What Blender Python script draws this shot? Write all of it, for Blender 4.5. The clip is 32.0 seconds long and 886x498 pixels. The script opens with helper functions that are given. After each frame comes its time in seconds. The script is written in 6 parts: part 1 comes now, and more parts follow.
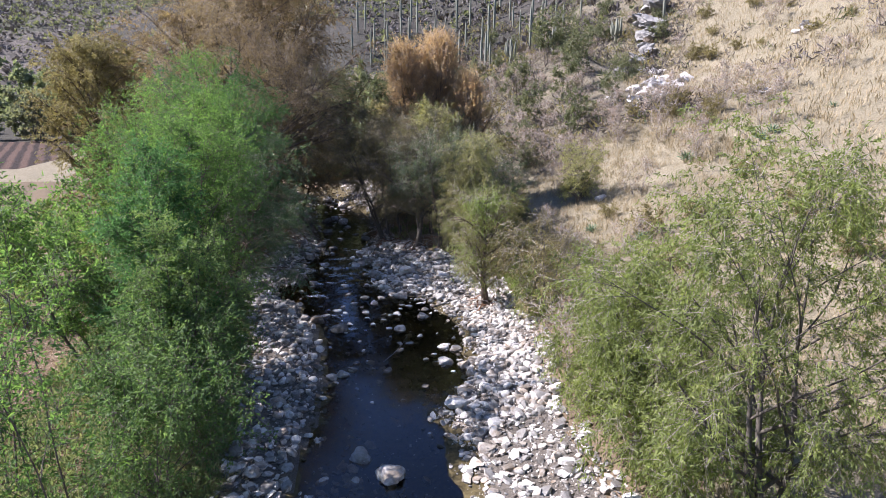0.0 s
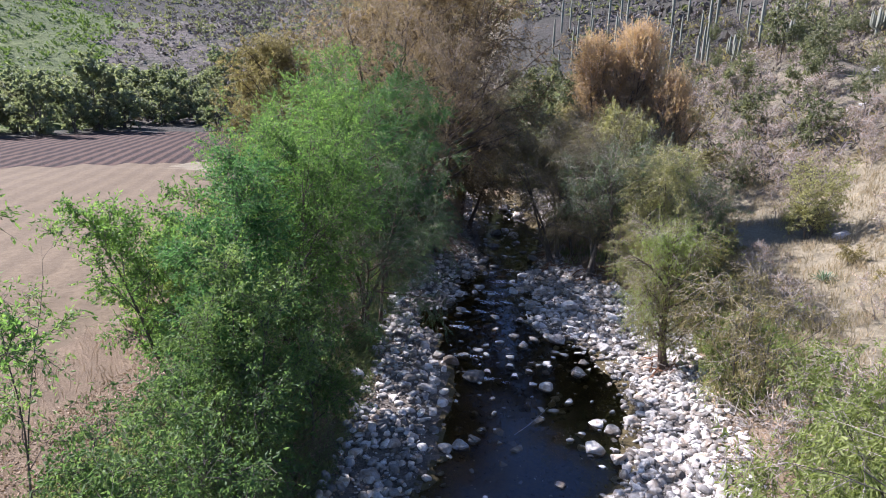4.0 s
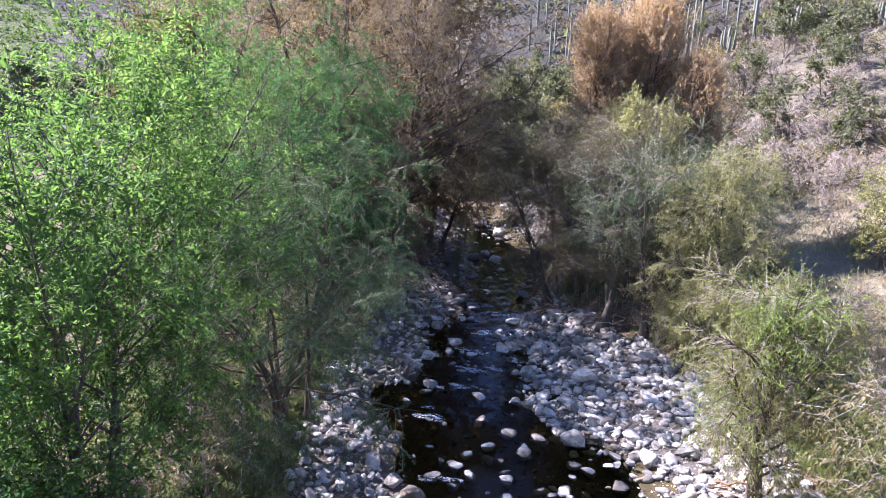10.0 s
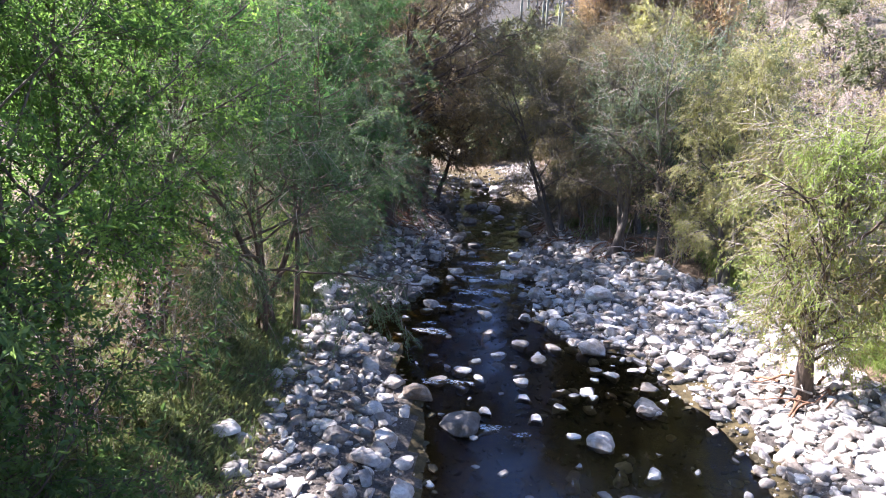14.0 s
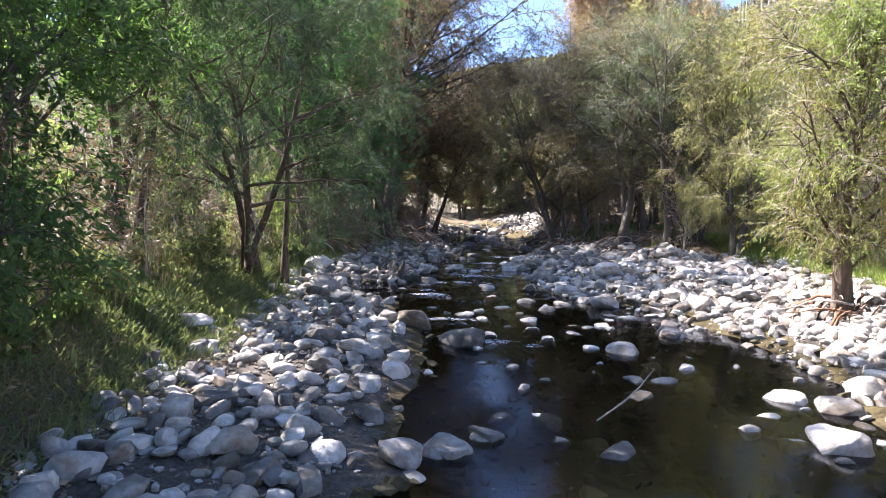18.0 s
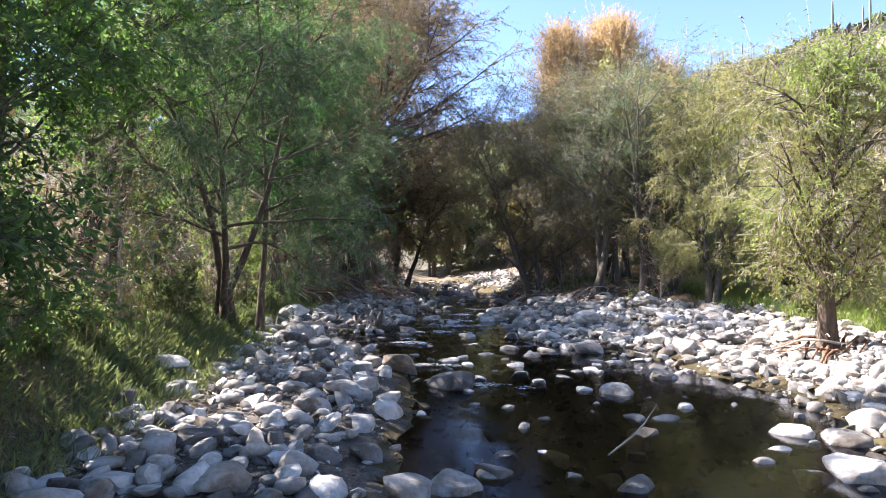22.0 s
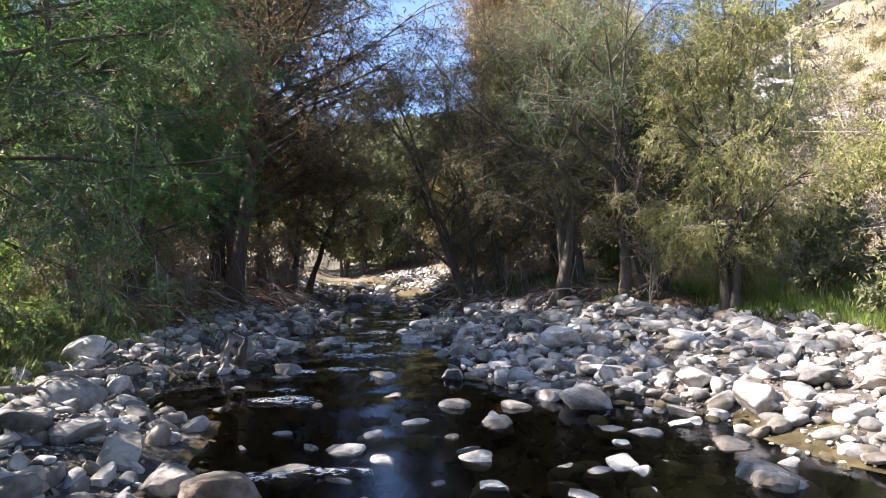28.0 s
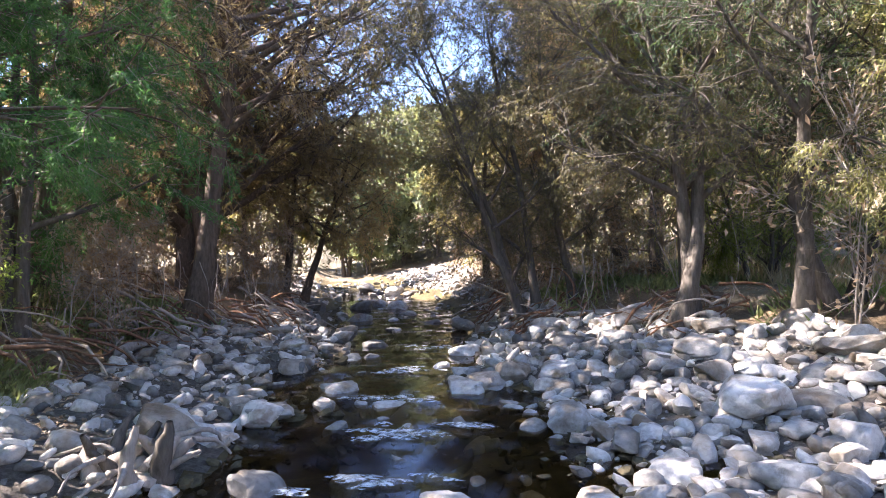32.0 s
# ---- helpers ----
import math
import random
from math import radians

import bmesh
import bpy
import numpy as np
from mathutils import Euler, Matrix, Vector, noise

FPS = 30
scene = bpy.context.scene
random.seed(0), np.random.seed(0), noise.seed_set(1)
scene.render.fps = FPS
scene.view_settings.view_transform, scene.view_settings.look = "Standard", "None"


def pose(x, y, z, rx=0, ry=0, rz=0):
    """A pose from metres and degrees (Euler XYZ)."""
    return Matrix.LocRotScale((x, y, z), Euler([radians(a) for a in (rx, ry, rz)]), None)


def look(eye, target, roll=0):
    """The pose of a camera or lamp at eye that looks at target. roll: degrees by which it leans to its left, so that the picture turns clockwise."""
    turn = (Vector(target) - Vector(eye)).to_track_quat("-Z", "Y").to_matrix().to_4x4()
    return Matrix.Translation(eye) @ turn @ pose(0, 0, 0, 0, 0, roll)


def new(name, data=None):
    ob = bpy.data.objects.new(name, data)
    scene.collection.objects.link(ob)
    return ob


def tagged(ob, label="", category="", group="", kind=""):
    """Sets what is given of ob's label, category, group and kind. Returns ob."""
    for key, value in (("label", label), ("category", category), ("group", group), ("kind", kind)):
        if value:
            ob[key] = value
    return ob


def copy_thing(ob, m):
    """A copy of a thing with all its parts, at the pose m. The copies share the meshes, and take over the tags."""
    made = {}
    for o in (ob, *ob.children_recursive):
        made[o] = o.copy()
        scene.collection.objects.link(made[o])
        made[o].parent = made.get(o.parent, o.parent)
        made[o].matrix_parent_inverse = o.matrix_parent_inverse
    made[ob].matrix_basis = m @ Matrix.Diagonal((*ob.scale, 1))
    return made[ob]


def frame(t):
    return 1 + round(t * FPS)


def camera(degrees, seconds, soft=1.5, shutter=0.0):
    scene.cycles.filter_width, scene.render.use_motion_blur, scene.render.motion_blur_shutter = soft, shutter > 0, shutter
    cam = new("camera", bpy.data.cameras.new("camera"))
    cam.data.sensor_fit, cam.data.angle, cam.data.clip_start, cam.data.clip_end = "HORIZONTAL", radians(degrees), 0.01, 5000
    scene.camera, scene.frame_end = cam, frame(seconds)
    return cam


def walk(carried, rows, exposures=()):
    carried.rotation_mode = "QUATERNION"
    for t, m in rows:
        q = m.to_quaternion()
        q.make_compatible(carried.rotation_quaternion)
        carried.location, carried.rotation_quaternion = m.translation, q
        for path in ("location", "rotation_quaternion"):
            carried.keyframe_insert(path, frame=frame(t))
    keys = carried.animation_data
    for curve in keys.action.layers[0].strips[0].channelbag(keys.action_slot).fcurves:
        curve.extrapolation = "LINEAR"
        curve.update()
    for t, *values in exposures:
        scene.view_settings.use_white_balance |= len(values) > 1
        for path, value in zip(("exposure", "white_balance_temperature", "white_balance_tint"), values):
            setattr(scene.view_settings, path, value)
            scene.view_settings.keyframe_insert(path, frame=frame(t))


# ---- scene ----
cam = camera(71.9, 32.0, 0.95)
PATH = [
    (0, (1.167, -16.614, 11.603), (1.438, -14.686, 11.146), 0.5),
    (0.5, (1.51, -15.874, 11.766), (1.593, -13.929, 11.305), 0.7),
    (1, (2.025, -15.082, 11.857), (1.902, -13.141, 11.392), 0.7),
    (1.5, (2.3, -14.353, 11.774), (2.172, -12.411, 11.314), 1.0),
    (2, (2.547, -13.569, 11.764), (2.314, -11.636, 11.303), 1.1),
    (2.5, (2.788, -12.8, 11.801), (2.475, -10.88, 11.339), 1.3),
    (3, (2.93, -12.065, 11.875), (2.562, -10.154, 11.412), 1.3),
    (3.5, (3.021, -11.31, 11.823), (2.659, -9.399, 11.359), 1.4),
    (5.5, (2.393, -7.721, 11.758), (2.11, -5.797, 11.292), 2.1),
    (6, (2.177, -6.462, 11.796), (1.899, -4.536, 11.333), 2.0),
    (6.5, (1.942, -5.061, 11.82), (1.672, -3.134, 11.36), 1.8),
    (7, (1.722, -3.563, 11.836), (1.456, -1.635, 11.376), 1.8),
    (7.5, (1.548, -2.112, 11.931), (1.287, -0.183, 11.473), 1.7),
    (8, (1.466, -0.753, 11.956), (1.204, 1.177, 11.504), 1.7),
    (8.5, (1.463, -0.008, 11.949), (1.201, 1.923, 11.499), 1.7),
    (9, (1.514, 0.153, 11.716), (1.254, 2.085, 11.267), 1.6),
    (9.5, (1.55, 0.126, 11.395), (1.29, 2.057, 10.945), 1.6),
    (10, (1.53, 0.141, 11.047), (1.273, 2.073, 10.596), 1.6),
    (10.5, (1.487, 0.205, 10.694), (1.235, 2.137, 10.243), 1.6),
    (11, (1.334, 0.387, 10.312), (1.088, 2.32, 9.86), 1.5),
    (11.5, (1.192, 0.619, 9.968), (0.951, 2.552, 9.516), 1.5),
    (12, (1.078, 0.793, 9.587), (0.84, 2.726, 9.133), 1.5),
    (12.5, (1.054, 0.961, 9.016), (0.815, 2.895, 8.565), 1.5),
    (13, (1.025, 1.086, 8.477), (0.788, 3.019, 8.024), 1.5),
    (13.5, (0.977, 1.213, 7.896), (0.752, 3.148, 7.443), 1.7),
    (14, (0.987, 1.343, 7.272), (0.766, 3.279, 6.819), 1.5),
    (14.5, (1.014, 1.505, 6.616), (0.799, 3.442, 6.164), 1.3),
    (15, (1.07, 1.664, 5.973), (0.852, 3.6, 5.52), 1.1),
    (15.5, (1.059, 1.731, 5.355), (0.839, 3.666, 4.901), 1.1),
    (17.5, (1.021, 1.838, 3.352), (0.793, 3.82, 3.204), 0.9),
    (18, (1.02, 1.818, 2.847), (0.792, 3.8, 2.702), 0.9),
    (18.5, (1.017, 1.753, 2.431), (0.774, 3.738, 2.389), 0.9),
    (19, (1.037, 1.664, 2.338), (0.781, 3.647, 2.391), 0.8),
    (19.5, (1.024, 1.607, 2.344), (0.777, 3.59, 2.403), 0.9),
    (20, (0.981, 1.549, 2.354), (0.837, 3.543, 2.415), 0.9),
    (20.5, (0.927, 1.515, 2.357), (0.8, 3.51, 2.417), 0.9),
    (21, (0.844, 1.61, 2.362), (0.721, 3.606, 2.423), 0.8),
    (21.5, (0.716, 1.815, 2.397), (0.594, 3.81, 2.456), 0.8),
    (22, (0.546, 2.05, 2.371), (0.426, 4.046, 2.429), 0.8),
    (22.5, (0.374, 2.367, 2.32), (0.3, 4.365, 2.378), 0.8),
    (23, (0.185, 2.767, 2.307), (0.358, 4.759, 2.369), 0.8),
    (23.5, (-0.016, 3.3, 2.273), (0.164, 5.291, 2.334), 0.6),
    (24, (-0.181, 3.858, 2.218), (-0.006, 5.849, 2.279), 0.6),
    (24.5, (-0.293, 4.476, 2.204), (-0.124, 6.468, 2.264), 0.6),
    (25, (-0.101, 5.172, 2.189), (0.061, 7.164, 2.25), 0.7),
    (25.5, (0.333, 5.882, 2.169), (0.49, 7.874, 2.231), 0.7),
    (27.5, (0.596, 8.326, 2.354), (0.746, 10.32, 2.405), -0.4),
    (28, (0.499, 9.387, 2.414), (0.647, 11.381, 2.464), -0.5),
    (28.5, (0.366, 10.513, 2.502), (0.511, 12.507, 2.55), -0.6),
    (29, (0.17, 11.667, 2.619), (0.315, 13.661, 2.664), -0.6),
    (29.5, (0.045, 12.593, 2.678), (0.187, 14.587, 2.726), -0.7),
    (30, (-0.027, 12.939, 2.652), (0.113, 14.934, 2.698), -0.7),
    (30.5, (-0.092, 13.154, 2.584), (0.052, 15.148, 2.628), -0.8),
    (31, (-0.18, 13.831, 2.505), (-0.032, 15.825, 2.549), -1.0),
    (31.5, (-0.231, 14.815, 2.523), (-0.082, 16.809, 2.559), -1.1),
    (32, (-0.267, 15.997, 2.549), (-0.118, 17.991, 2.583), -1.4),
]
walk(cam, [(t, look(eye, target, roll)) for t, eye, target, roll in PATH],
     [(0.0, 1.5, 6300, 22), (3.0, 1.5, 6200, 22), (6.0, 1.75, 6050, 26), (9.0, 2.05, 5950, 30), (13.0, 2.4, 6150, 27), (15.0, 2.6, 6450, 22), (19.0, 2.5, 6700, 20), (25.0, 2.45, 6750, 18), (28.0, 2.25, 6900, 18), (30.0, 2.85, 6950, 21), (32.0, 3.35, 7150, 23)])

# ---- light ----
SUN_ELEV, SUN_AZ = 43.0, 285.0          # degrees; azimuth clockwise from +y
sun_dir = Vector((math.sin(radians(SUN_AZ)) * math.cos(radians(SUN_ELEV)),
                  math.cos(radians(SUN_AZ)) * math.cos(radians(SUN_ELEV)), math.sin(radians(SUN_ELEV))))
world = bpy.data.worlds.new("sky")
scene.world = world
world.use_nodes = True
wn = world.node_tree.nodes
sky = wn.new("ShaderNodeTexSky")
sky.sky_type, sky.sun_disc = "NISHITA", False
sky.sun_elevation, sky.sun_rotation = radians(SUN_ELEV), radians(SUN_AZ)
sky.altitude, sky.air_density, sky.dust_density, sky.ozone_density = 1800, 0.85, 0.0, 4.0
world.node_tree.links.new(sky.outputs[0], wn["Background"].inputs[0])
wn["Background"].inputs[1].default_value = 0.1
sun = new("sun", bpy.data.lights.new("sun", "SUN"))
sun.data.energy, sun.data.angle, sun.data.color = 5.0, radians(0.53), (1.0, 0.985, 0.96)
sun.matrix_world = look(sun_dir * 200, (0, 0, 0))

# ---- materials ----


def nodes_of(name):
    m = bpy.data.materials.new(name)
    m.use_nodes = True
    nt = m.node_tree
    return m, nt, nt.nodes["Principled BSDF"]


def ramp_node(nt, fac, stops):
    r = nt.nodes.new("ShaderNodeValToRGB")
    els = r.color_ramp.elements
    while len(els) < len(stops):
        els.new(0.5)
    for e, (p, c) in zip(els, stops):
        e.position, e.color = p, (*c, 1)
    nt.links.new(fac, r.inputs[0])
    return r.outputs[0]


def noise_node(nt, scale, detail=5, rough=0.6, vec=None):
    n = nt.nodes.new("ShaderNodeTexNoise")
    n.inputs["Scale"].default_value, n.inputs["Detail"].default_value, n.inputs["Roughness"].default_value = scale, detail, rough
    if vec is None:
        g = nt.nodes.new("ShaderNodeNewGeometry")
        vec = g.outputs["Position"]
    nt.links.new(vec, n.inputs["Vector"])
    return n.outputs["Fac"]


def mix_node(nt, fac, a, b, mode="MIX"):
    m = nt.nodes.new("ShaderNodeMix")
    m.data_type, m.blend_type = "RGBA", mode
    for sock, v in ((m.inputs[0], fac), (m.inputs[6], a), (m.inputs[7], b)):
        if isinstance(v, bpy.types.NodeSocket):
            nt.links.new(v, sock)
        elif isinstance(v, tuple):
            sock.default_value = (*v, 1)
        else:
            sock.default_value = v
    return m.outputs[2]


def bump_node(nt, height, bsdf, strength=0.5, dist=0.05):
    b = nt.nodes.new("ShaderNodeBump")
    b.inputs["Strength"].default_value, b.inputs["Distance"].default_value = strength, dist
    nt.links.new(height, b.inputs["Height"])
    nt.links.new(b.outputs[0], bsdf.inputs["Normal"])


def earth(name, big, small, scale_big, scale_small, rough=0.95, bump=0.6, dist=0.05, mixing=0.5):
    """Ground and rock: a large-scale ramp mixed with a fine one, with relief."""
    m, nt, p = nodes_of(name)
    nb, ns = noise_node(nt, scale_big, 4), noise_node(nt, scale_small, 8, 0.7)
    col = mix_node(nt, mixing, ramp_node(nt, nb, big), ramp_node(nt, ns, small))
    nt.links.new(col, p.inputs["Base Color"])
    p.inputs["Roughness"].default_value = rough
    p.inputs["Specular IOR Level"].default_value = 0.2
    bump_node(nt, ns, p, bump, dist)
    return m


def foliage(name, stops, trans=0.45, rough=0.6, back=(1.25, 1.3, 0.85)):
    """Leaves: colour by leaf and by patch, light passing through."""
    m, nt, p = nodes_of(name)
    g = nt.nodes.new("ShaderNodeNewGeometry")
    nb = noise_node(nt, 0.45, 3)
    mth = nt.nodes.new("ShaderNodeMath")
    mth.operation = "MULTIPLY_ADD"
    nt.links.new(g.outputs["Random Per Island"], mth.inputs[0])
    mth.inputs[1].default_value = 0.5
    add = nt.nodes.new("ShaderNodeMath")
    add.operation = "MULTIPLY_ADD"
    nt.links.new(nb, add.inputs[0])
    add.inputs[1].default_value, add.inputs[2].default_value = 1.4, -0.45
    nt.links.new(add.outputs[0], mth.inputs[2])
    col = ramp_node(nt, mth.outputs[0], stops)
    nt.links.new(col, p.inputs["Base Color"])
    p.inputs["Roughness"].default_value = rough
    p.inputs["Specular IOR Level"].default_value = 0.35
    tr = nt.nodes.new("ShaderNodeBsdfTranslucent")
    nt.links.new(mix_node(nt, 1.0, col, back, "MULTIPLY"), tr.inputs[0])
    mx = nt.nodes.new("ShaderNodeMixShader")
    mx.inputs[0].default_value = trans
    nt.links.new(p.outputs[0], mx.inputs[1])
    nt.links.new(tr.outputs[0], mx.inputs[2])
    nt.links.new(mx.outputs[0], nt.nodes["Material Output"].inputs[0])
    return m


def bark(name, dark, light):
    m, nt, p = nodes_of(name)
    tc = nt.nodes.new("ShaderNodeNewGeometry")
    mp = nt.nodes.new("ShaderNodeMapping")
    mp.inputs["Scale"].default_value = (1, 1, 0.22)
    nt.links.new(tc.outputs["Position"], mp.inputs[0])
    n = noise_node(nt, 14, 8, 0.7, mp.outputs[0])
    nb = noise_node(nt, 1.2, 3)
    col = mix_node(nt, nb, ramp_node(nt, n, [(0.3, dark), (0.7, light)]), ramp_node(nt, n, [(0.25, dark), (0.85, tuple(c * 0.75 for c in light))]))
    nt.links.new(col, p.inputs["Base Color"])
    p.inputs["Roughness"].default_value = 0.9
    p.inputs["Specular IOR Level"].default_value = 0.2
    bump_node(nt, n, p, 0.8, 0.04)
    return m


def stone_mat():
    m, nt, p = nodes_of("river_stone")
    oi = nt.nodes.new("ShaderNodeObjectInfo")
    g = nt.nodes.new("ShaderNodeNewGeometry")
    addv = nt.nodes.new("ShaderNodeMath")
    addv.operation = "ADD"
    nt.links.new(oi.outputs["Random"], addv.inputs[0])
    nt.links.new(g.outputs["Random Per Island"], addv.inputs[1])
    fr = nt.nodes.new("ShaderNodeMath")
    fr.operation = "FRACT"
    nt.links.new(addv.outputs[0], fr.inputs[0])
    base = ramp_node(nt, fr.outputs[0], [(0.0, (0.15, 0.145, 0.14)), (0.22, (0.29, 0.283, 0.272)), (0.5, (0.46, 0.45, 0.435)), (0.85, (0.7, 0.685, 0.66)), (1.0, (0.32, 0.27, 0.22))])
    ns = noise_node(nt, 9, 8, 0.7)
    nb = noise_node(nt, 2.2, 4)
    spots = ramp_node(nt, ns, [(0.3, (0.58, 0.565, 0.55)), (0.56, (1, 1, 1))])
    stain = ramp_node(nt, nb, [(0.36, (0.6, 0.51, 0.42)), (0.54, (1, 0.99, 0.97))])
    col = mix_node(nt, 1.0, mix_node(nt, 1.0, base, spots, "MULTIPLY"), stain, "MULTIPLY")
    nt.links.new(col, p.inputs["Base Color"])
    p.inputs["Roughness"].default_value = 0.85
    p.inputs["Specular IOR Level"].default_value = 0.25
    fine = noise_node(nt, 38, 6, 0.7)
    both = nt.nodes.new("ShaderNodeMath")
    both.operation = "MULTIPLY_ADD"
    nt.links.new(fine, both.inputs[0])
    both.inputs[1].default_value = 0.35
    nt.links.new(ns, both.inputs[2])
    bump_node(nt, both.outputs[0], p, 0.8, 0.04)
    return m


def water_mat():
    m, nt, p = nodes_of("stream_water")
    nt.nodes.remove(p)
    tr = nt.nodes.new("ShaderNodeBsdfTransparent")
    tr.inputs[0].default_value = (0.58, 0.46, 0.26, 1)
    gl = nt.nodes.new("ShaderNodeBsdfGlossy")
    gl.inputs["Roughness"].default_value = 0.06
    gl.inputs["Color"].default_value = (0.86, 0.89, 1, 1)
    fres = nt.nodes.new("ShaderNodeFresnel")
    fres.inputs[0].default_value = 1.4
    n1 = noise_node(nt, 3.5, 5, 0.62)
    b = nt.nodes.new("ShaderNodeBump")
    b.inputs["Strength"].default_value, b.inputs["Distance"].default_value = 0.16, 0.03
    nt.links.new(n1, b.inputs["Height"])
    nt.links.new(b.outputs[0], gl.inputs["Normal"])
    nt.links.new(b.outputs[0], fres.inputs["Normal"])
    mx = nt.nodes.new("ShaderNodeMixShader")
    nt.links.new(fres.outputs[0], mx.inputs[0])
    nt.links.new(tr.outputs[0], mx.inputs[1])
    nt.links.new(gl.outputs[0], mx.inputs[2])
    nt.links.new(mx.outputs[0], nt.nodes["Material Output"].inputs[0])
    return m


def plain(name, col, rough=0.8):
    m, nt, p = nodes_of(name)
    n = noise_node(nt, 20, 4)
    nt.links.new(ramp_node(nt, n, [(0.3, tuple(c * 0.75 for c in col)), (0.7, col)]), p.inputs["Base Color"])
    p.inputs["Roughness"].default_value = rough
    return m


M_STONE = stone_mat()
M_WETSTONE = earth("algae_covered_stone", [(0.3, (0.05, 0.042, 0.026)), (0.7, (0.12, 0.1, 0.055))], [(0.35, (0.035, 0.03, 0.02)), (0.65, (0.17, 0.145, 0.09))], 1.4, 11, bump=0.8, dist=0.04)
M_WATER = water_mat()
M_GRAVEL = earth("gravel_bed", [(0.3, (0.09, 0.075, 0.06)), (0.7, (0.19, 0.165, 0.14))], [(0.4, (0.04, 0.033, 0.026)), (0.65, (0.22, 0.2, 0.18))], 0.8, 14, bump=1.0, dist=0.08)
# brown pebbles, darkened in colour to stand for shaded gaps between stones
M_SHADEPEBBLE = earth("shaded_brown_pebbles", [(0.3, (0.1, 0.085, 0.068)), (0.7, (0.26, 0.235, 0.2))], [(0.35, (0.07, 0.06, 0.05)), (0.65, (0.34, 0.31, 0.27))], 0.9, 10, bump=0.6, dist=0.03)
M_BED = earth("stream_bed", [(0.3, (0.045, 0.034, 0.018)), (0.7, (0.11, 0.085, 0.035))], [(0.35, (0.03, 0.024, 0.014)), (0.65, (0.15, 0.12, 0.06))], 0.8, 7, bump=1.0, dist=0.06)
M_LITTER = earth("leaf_litter", [(0.3, (0.10, 0.075, 0.05)), (0.7, (0.22, 0.16, 0.1))], [(0.35, (0.07, 0.05, 0.035)), (0.65, (0.32, 0.24, 0.16))], 0.5, 16, bump=1.0, dist=0.08)
M_DRY = earth("dry_grass_ground", [(0.3, (0.16, 0.138, 0.09)), (0.7, (0.262, 0.227, 0.155))], [(0.35, (0.1, 0.085, 0.055)), (0.65, (0.305, 0.262, 0.183))], 0.25, 5, bump=1.0, dist=0.15)
M_STUBBLE = earth("stubble_field", [(0.3, (0.118, 0.086, 0.052)), (0.7, (0.158, 0.118, 0.076))], [(0.35, (0.087, 0.064, 0.038)), (0.65, (0.175, 0.136, 0.086))], 0.08, 3, bump=0.8, dist=0.1)
M_PLOUGH = earth("ploughed_soil", [(0.3, (0.058, 0.034, 0.025)), (0.7, (0.095, 0.058, 0.042))], [(0.35, (0.043, 0.027, 0.020)), (0.65, (0.114, 0.067, 0.048))], 0.1, 2, bump=1.0, dist=0.2)
def add_rows(m, turn, scale, dark):
    """Furrows across a field material."""
    nt = m.node_tree
    p = nt.nodes["Principled BSDF"]
    g = nt.nodes.new("ShaderNodeNewGeometry")
    mp = nt.nodes.new("ShaderNodeMapping")
    mp.inputs["Rotation"].default_value = (0, 0, radians(turn))
    nt.links.new(g.outputs["Position"], mp.inputs[0])
    w = nt.nodes.new("ShaderNodeTexWave")
    w.inputs["Scale"].default_value, w.inputs["Distortion"].default_value, w.inputs["Detail"].default_value = scale, 1.2, 2
    nt.links.new(mp.outputs[0], w.inputs["Vector"])
    old = p.inputs["Base Color"].links[0].from_socket
    tone = ramp_node(nt, w.outputs["Fac"], [(0.2, (dark, dark, dark)), (0.8, (1, 1, 1))])
    nt.links.new(mix_node(nt, 1.0, old, tone, "MULTIPLY"), p.inputs["Base Color"])


add_rows(M_PLOUGH, -24, 0.17, 0.25)
add_rows(M_STUBBLE, -24, 0.14, 0.86)
M_SCRUB = earth("dry_scrub_hillside", [(0.3, (0.035, 0.037, 0.025)), (0.7, (0.074, 0.065, 0.057))], [(0.38, (0.019, 0.022, 0.015)), (0.62, (0.084, 0.074, 0.065))], 0.03, 0.5, bump=1.0, dist=1.0)
M_GREENHILL = earth("green_scrub_hillside", [(0.38, (0.05, 0.06, 0.03)), (0.46, (0.09, 0.08, 0.068)), (0.55, (0.115, 0.092, 0.088)), (0.7, (0.085, 0.069, 0.07))], [(0.42, (0.03, 0.034, 0.02)), (0.58, (0.165, 0.145, 0.12))], 0.016, 0.35, bump=1.0, dist=1.5)
M_GRASSHILL = earth("green_grass_hillside", [(0.35, (0.05, 0.078, 0.026)), (0.65, (0.13, 0.165, 0.05))], [(0.38, (0.035, 0.05, 0.02)), (0.6, (0.14, 0.16, 0.06))], 0.02, 0.4, bump=1.0, dist=1.2)
M_HILL = earth("dry_hillside_soil", [(0.32, (0.09, 0.084, 0.06)), (0.68, (0.22, 0.185, 0.125))], [(0.38, (0.055, 0.053, 0.039)), (0.62, (0.215, 0.185, 0.138))], 0.1, 1.1, bump=1.0, dist=0.5)
M_ROCK = earth("pale_cliff_rock", [(0.3, (0.42, 0.4, 0.38)), (0.7, (0.62, 0.59, 0.56))], [(0.35, (0.25, 0.23, 0.22)), (0.6, (0.6, 0.57, 0.54))], 0.35, 2.5, bump=1.0, dist=0.2)
M_DARKROCK = earth("weathered_cliff_rock", [(0.3, (0.16, 0.155, 0.15)), (0.7, (0.34, 0.33, 0.31))], [(0.35, (0.1, 0.1, 0.095)), (0.6, (0.4, 0.38, 0.36))], 0.4, 3, bump=1.0, dist=0.2)
M_BARK = bark("grey_bark", (0.05, 0.042, 0.035), (0.2, 0.175, 0.15))
